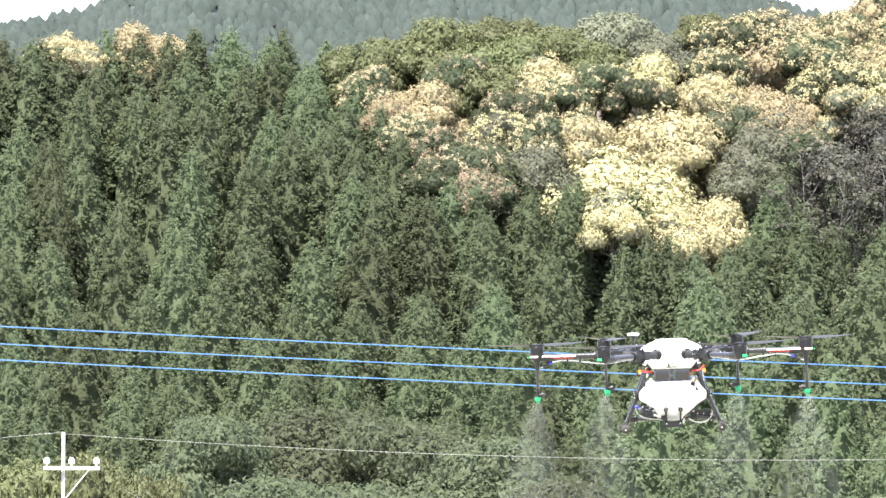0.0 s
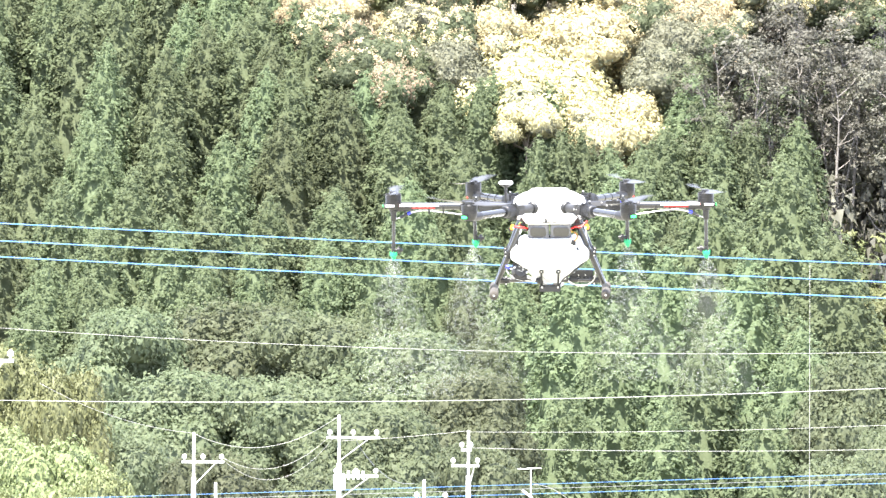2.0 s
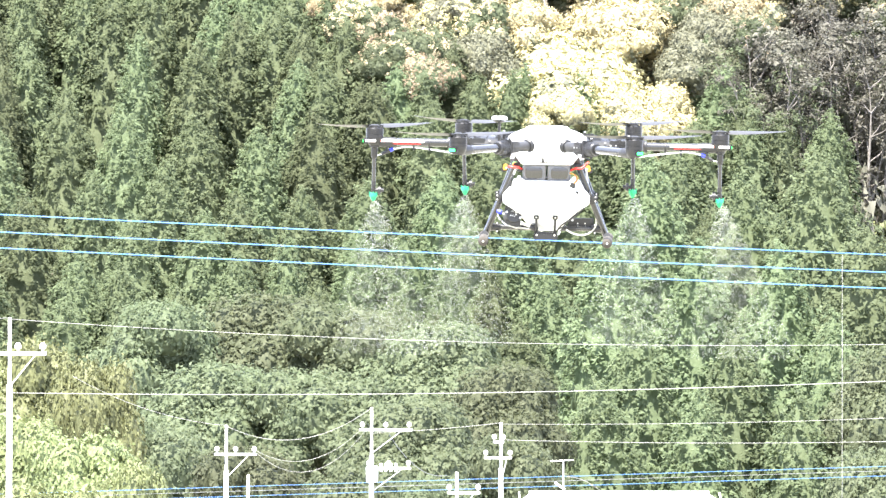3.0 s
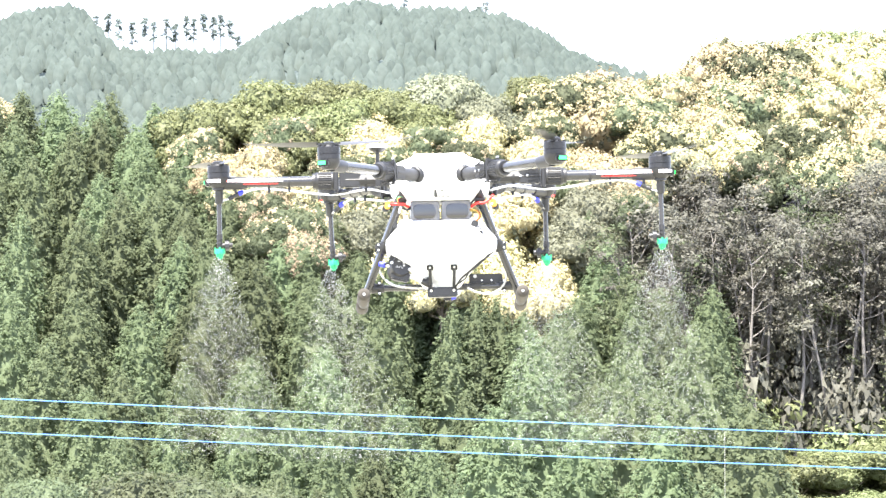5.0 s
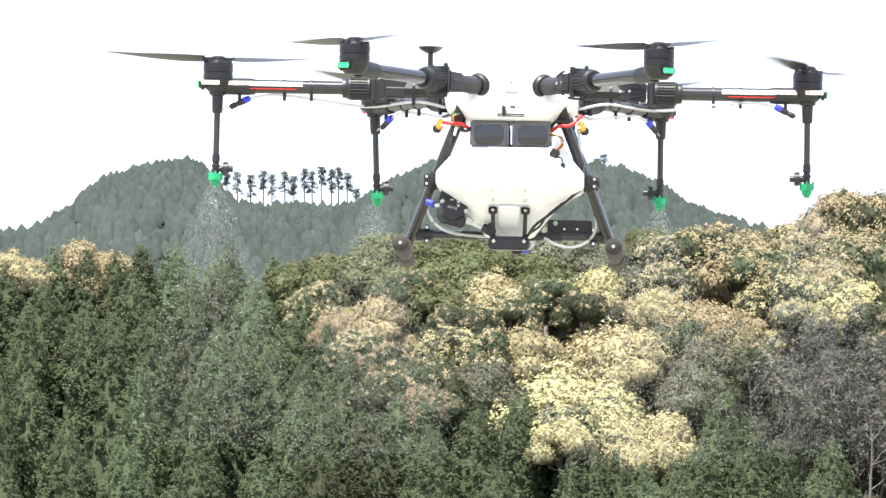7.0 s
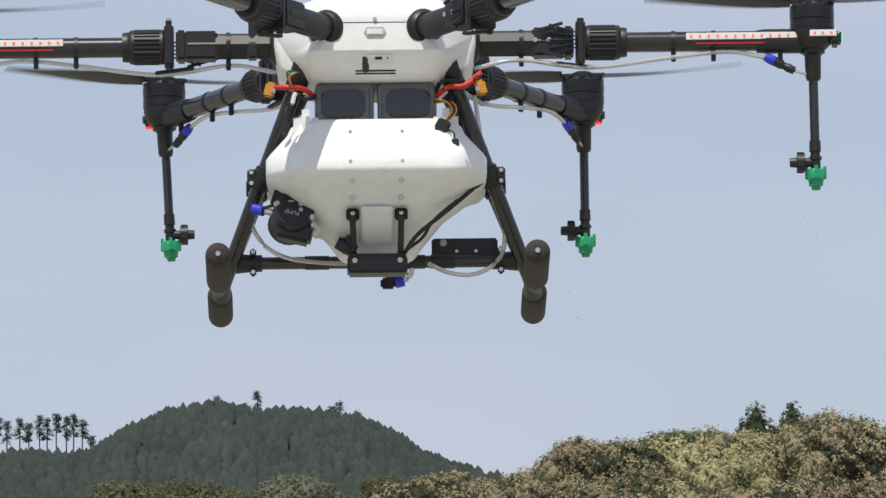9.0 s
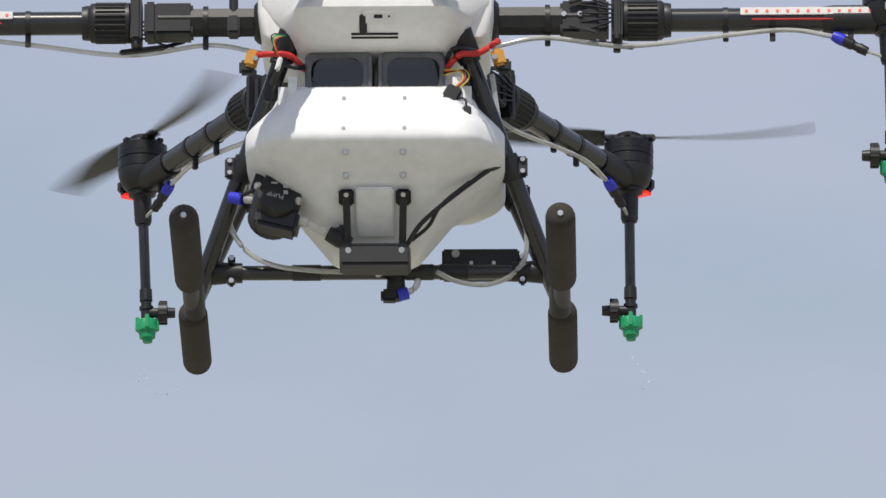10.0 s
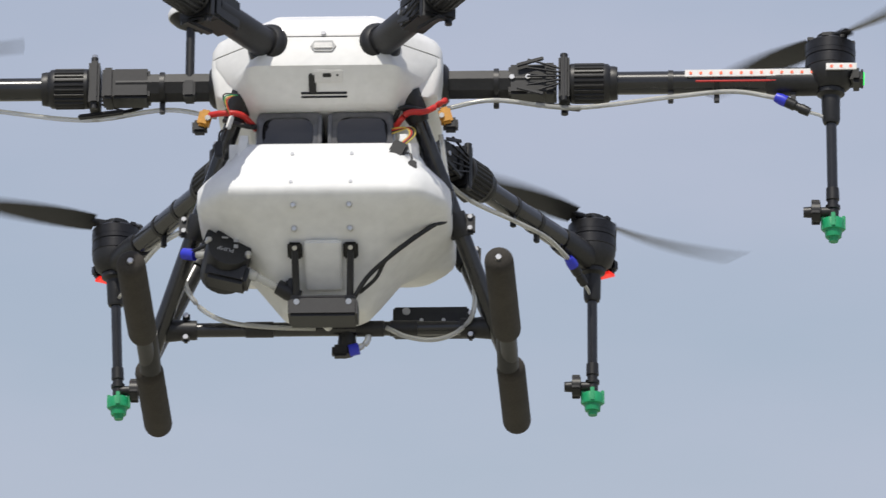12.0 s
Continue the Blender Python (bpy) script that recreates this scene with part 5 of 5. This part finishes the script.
    made("inlet", [turned(c + Vector((-0.030, 0.01, 0.004)), c + Vector((-0.068, 0.03, 0.016)), [(0, 0.007), (0.55, 0.007)], 12)], HOSE, pump)
    made("inlet_collet", [turned(c + Vector((-0.055, 0.024, 0.011)), c + Vector((-0.075, 0.034, 0.018)), [(0, 0.0095), (1, 0.0095)], 12)], BLUE, pump)
    # front sensor box
    box = made("sensor_box", [block((0, -0.060, -0.427), (0.112, 0.055, 0.032), 0.004)], BLACK, drone, "black front sensor box on two posts")
    made("lid", [block((0, -0.064, -0.409), (0.105, 0.04, 0.006), 0.002), turned((-0.044, -0.070, -0.412), (-0.044, -0.083, -0.416), [(0, 0.011), (1, 0.010)], 12), turned((0.044, -0.070, -0.412), (0.044, -0.083, -0.416), [(0, 0.011), (1, 0.010)], 12)], SATIN, box)
    each("screw", [rod((x, -0.082, -0.418), (x, -0.089, -0.420), 0.0050, None, 8) for x in (-0.042, 0.042)], SCREW, box)
    # control box on the crossbar
    ctl = made("control_box", [block((0.165, 0.112, -0.372), (0.124, 0.022, 0.050), 0.003)], BLACK, drone, "flat black control box on the crossbar")
    made("sticker", [turned((0.125, 0.101, -0.356), (0.125, 0.0985, -0.356), [(0, 0.0065), (1, 0.0065)], 14)], GREY, ctl, "small round pale sticker")
    each("screw", [rod((x, 0.1015, z), (x, 0.0985, z), 0.0032, None, 8) for x in (0.150, 0.186) for z in (-0.372, -0.386)], SCREW, ctl)
    # hoses round the gear
    loop = hose("loop_hose", [(0.095, 0.065, -0.400), (0.13, 0.062, -0.418), (0.175, 0.060, -0.424), (0.215, 0.058, -0.408), (0.238, 0.05, -0.372), (0.232, 0.02, -0.30), (0.200, -0.02, -0.20), (0.185, -0.03, -0.10)], 0.0042, HOSE, drone, "clear hose looping under the control box")
    hose("loop_hose", [(-0.02, 0.066, -0.400), (-0.10, 0.062, -0.398), (-0.17, 0.058, -0.388), (-0.215, 0.05, -0.360), (-0.235, 0.04, -0.31), (-0.205, 0.02, -0.25)], 0.0042, HOSE, drone, "clear hose along the crossbar")
    hose("tank_cable", [(0.050, -0.070, -0.405), (0.075, -0.085, -0.372), (0.125, -0.105, -0.335), (0.175, -0.095, -0.292), (0.200, -0.06, -0.262), (0.204, -0.03, -0.20)], 0.0040, BLACK, drone, "black cable under the tank")
    hose("tank_cable", [(0.058, -0.065, -0.395), (0.085, -0.080, -0.376), (0.105, -0.098, -0.348), (0.150, -0.10, -0.310)], 0.0032, BLACK, drone, "black cable under the tank")
    outlet = made("drain_fitting", [turned((0.030, 0.085, -0.400), (0.030, 0.085, -0.440), [(0, 0.014), (0.6, 0.016), (1, 0.011)], 12), block((0.020, 0.078, -0.436), (0.028, 0.02, 0.020), 0.004)], BLACK, drone, "black drain fitting under the tank")
    made("collet", [turned((0.034, 0.075, -0.436), (0.050, 0.075, -0.432), [(0, 0.010), (1, 0.010)], 12)], BLUE, outlet)
    hose("drain_hose", [(0.048, 0.075, -0.432), (0.062, 0.078, -0.420), (0.066, 0.080, -0.400)], 0.0055, HOSE, outlet, steps=4)
    # satellite antenna
    gps = made("antenna", [rod((-0.229, -0.012, 0.0), (-0.229, -0.016, 0.112), 0.0075, None, 12), block((-0.229, -0.01, -0.008), (0.020, 0.034, 0.030), 0.003)], BLACK, drone, "antenna mast")
    made("antenna_cup", [turned((-0.229, -0.016, 0.104), (-0.229, -0.016, 0.122), [(0, 0.012), (0.5, 0.028), (1, 0.036)], 24)], BLACK, gps)
    made("antenna_disc", [turned((-0.229, -0.016, 0.121), (-0.229, -0.016, 0.136), [(0, 0.0370), (0.4, 0.0385), (0.8, 0.036), (1, 0.030)], 28)], SHELL, gps, "white antenna disc")


build_body()
PROPS = []
for i in range(6):
    a = radians(-60 + 60 * i)  # from the front, sides at 0 and 180
    side_arm = i in (1, 4)
    rear = i in (2, 3)
    PROPS.append(build_arm(a, 0, side_arm or rear, side_arm, LAMP_RED if rear else LAMP_GREEN))
build_gear()
build_tank()
build_payload()


# ---------- spray ----------
MIST = material("spray_droplets", (0.75, 0.77, 0.78), 0.3, vary=0.05, spec=0.5)


def spray(name, count, length, spread, size, label):
    """A drifting plume of fine droplets below a nozzle, its top at the origin; the tail trails behind."""
    vs, fs = [], []
    for i in range(count):
        t = rng.random() ** 0.8
        r = (0.012 + spread * t ** 0.8) * math.sqrt(rng.random())
        a = rng.uniform(0, 6.283)
        c = np.array((r * math.cos(a) + 0.05 * t * t, r * math.sin(a) + 0.25 * length * t, -length * t))
        tet = rng.normal(size=(4, 3))
        tet = tet / np.linalg.norm(tet, axis=1, keepdims=True) * size * rng.uniform(0.5, 1.0)
        vs.extend(c + tet)
        k = i * 4
        fs.extend([(k, k + 1, k + 2), (k, k + 2, k + 3), (k, k + 3, k + 1), (k + 1, k + 3, k + 2)])
    return tagged(mesh_object(name, vs, fs, MIST), label, "spray", kind="stuff")


NOZZLES = [Vector((0.826, 0.012, -0.27)), Vector((-0.826, 0.012, -0.27)), Vector((0.41, 0.72, -0.27)), Vector((-0.41, 0.72, -0.27))]
PLUMES = [spray("spray_mist", 18000, 0.72, 0.27, 0.0010, "pale drifting spray mist below a nozzle") for n in NOZZLES]
DROPS = [spray("spray_drops", 14, 0.07, 0.018, 0.0030, "few water drops falling from a nozzle") for n in NOZZLES]


# ---------- what moves ----------
def flight(t):
    """The drone's pose between the rows of its flight."""
    ts = [r[0] for r in FLIGHT]
    return pose(*[float(np.interp(t, ts, [r[k] for r in FLIGHT])) for k in range(1, 7)])


# how each propeller's blades lie at times when they can be made out: seconds, degrees about its axis
LIE = {0: [(7.0, -40), (7.5, -60), (11.0, -15)], 1: [(7.0, 70), (7.5, -45), (10.5, 40), (11.0, 25), (11.5, 30), (12.0, -45)],
       2: [(9.5, 50), (10.0, 0), (10.5, -20), (11.0, 15), (11.5, 45), (12.0, 40)], 3: [(9.5, -40), (10.0, -60), (10.5, -5), (11.0, -10), (11.5, -35), (12.0, 20)],
       4: [(7.0, 10), (7.5, 5)], 5: [(7.0, -50), (7.5, 60), (11.0, 0)]}


def turning(i):
    """A propeller's angle at each thirtieth of a second: about 80 degrees a step, eased so that the blades lie as noted."""
    way, angles = (1 if i % 2 else -1), [(8, -24, 62, 118, 12, -6)[i]]
    for t, lie in LIE[i] + [(12.0, None)]:
        n = round(t * 30) + 1 - len(angles)
        if n > 0:
            total = way * 80.0 * n
            if lie is not None:
                total += (lie - angles[-1] - total + 90) % 180 - 90
            angles += [angles[-1] + total * (k + 1) / n for k in range(n)]
    return angles


def motions():
    walk(drone, [(t, pose(*p)) for t, *p in FLIGHT])
    for i, (hub, where) in enumerate(PROPS):
        walk(hub, [(k / 30, Matrix.Translation(where) @ pose(0, 0, 0, 0, 0, a)) for k, a in enumerate(turning(i))])
    times = [0.5 * k for k in range(17)]
    for i, (mist, drops) in enumerate(zip(PLUMES, DROPS)):
        rows = []
        for t in times:
            p = flight(t) @ NOZZLES[i]
            rows.append((t, pose(p.x, p.y, p.z, 0, 0, 20 * math.sin(1.7 * t + i))))
        p = flight(8.0) @ NOZZLES[i]
        # the valves close: the last mist sinks behind and settles on the field
        rows += [(8.6, pose(p.x, p.y + 0.4, p.z - 1.4, 0, 0, 10)), (9.2, pose(p.x, p.y + 0.6, 0.75, 0, 0, 10)), (12.0, pose(p.x, p.y + 0.7, 0.70, 0, 0, 10))]
        walk(mist, rows)
        fall = [(0.25 * k, Matrix.Translation(flight(0.25 * k) @ NOZZLES[i] - Vector((0, 0, 0.03)))) for k in range(42)]
        p = flight(10.25) @ NOZZLES[i]
        # the last drops fall to the field
        fall += [(10.55, Matrix.Translation((p.x, p.y, p.z - 0.9))), (10.95, Matrix.Translation((p.x, p.y, 0.08))), (12.0, Matrix.Translation((p.x, p.y, 0.075)))]
        walk(drops, fall)


motions()
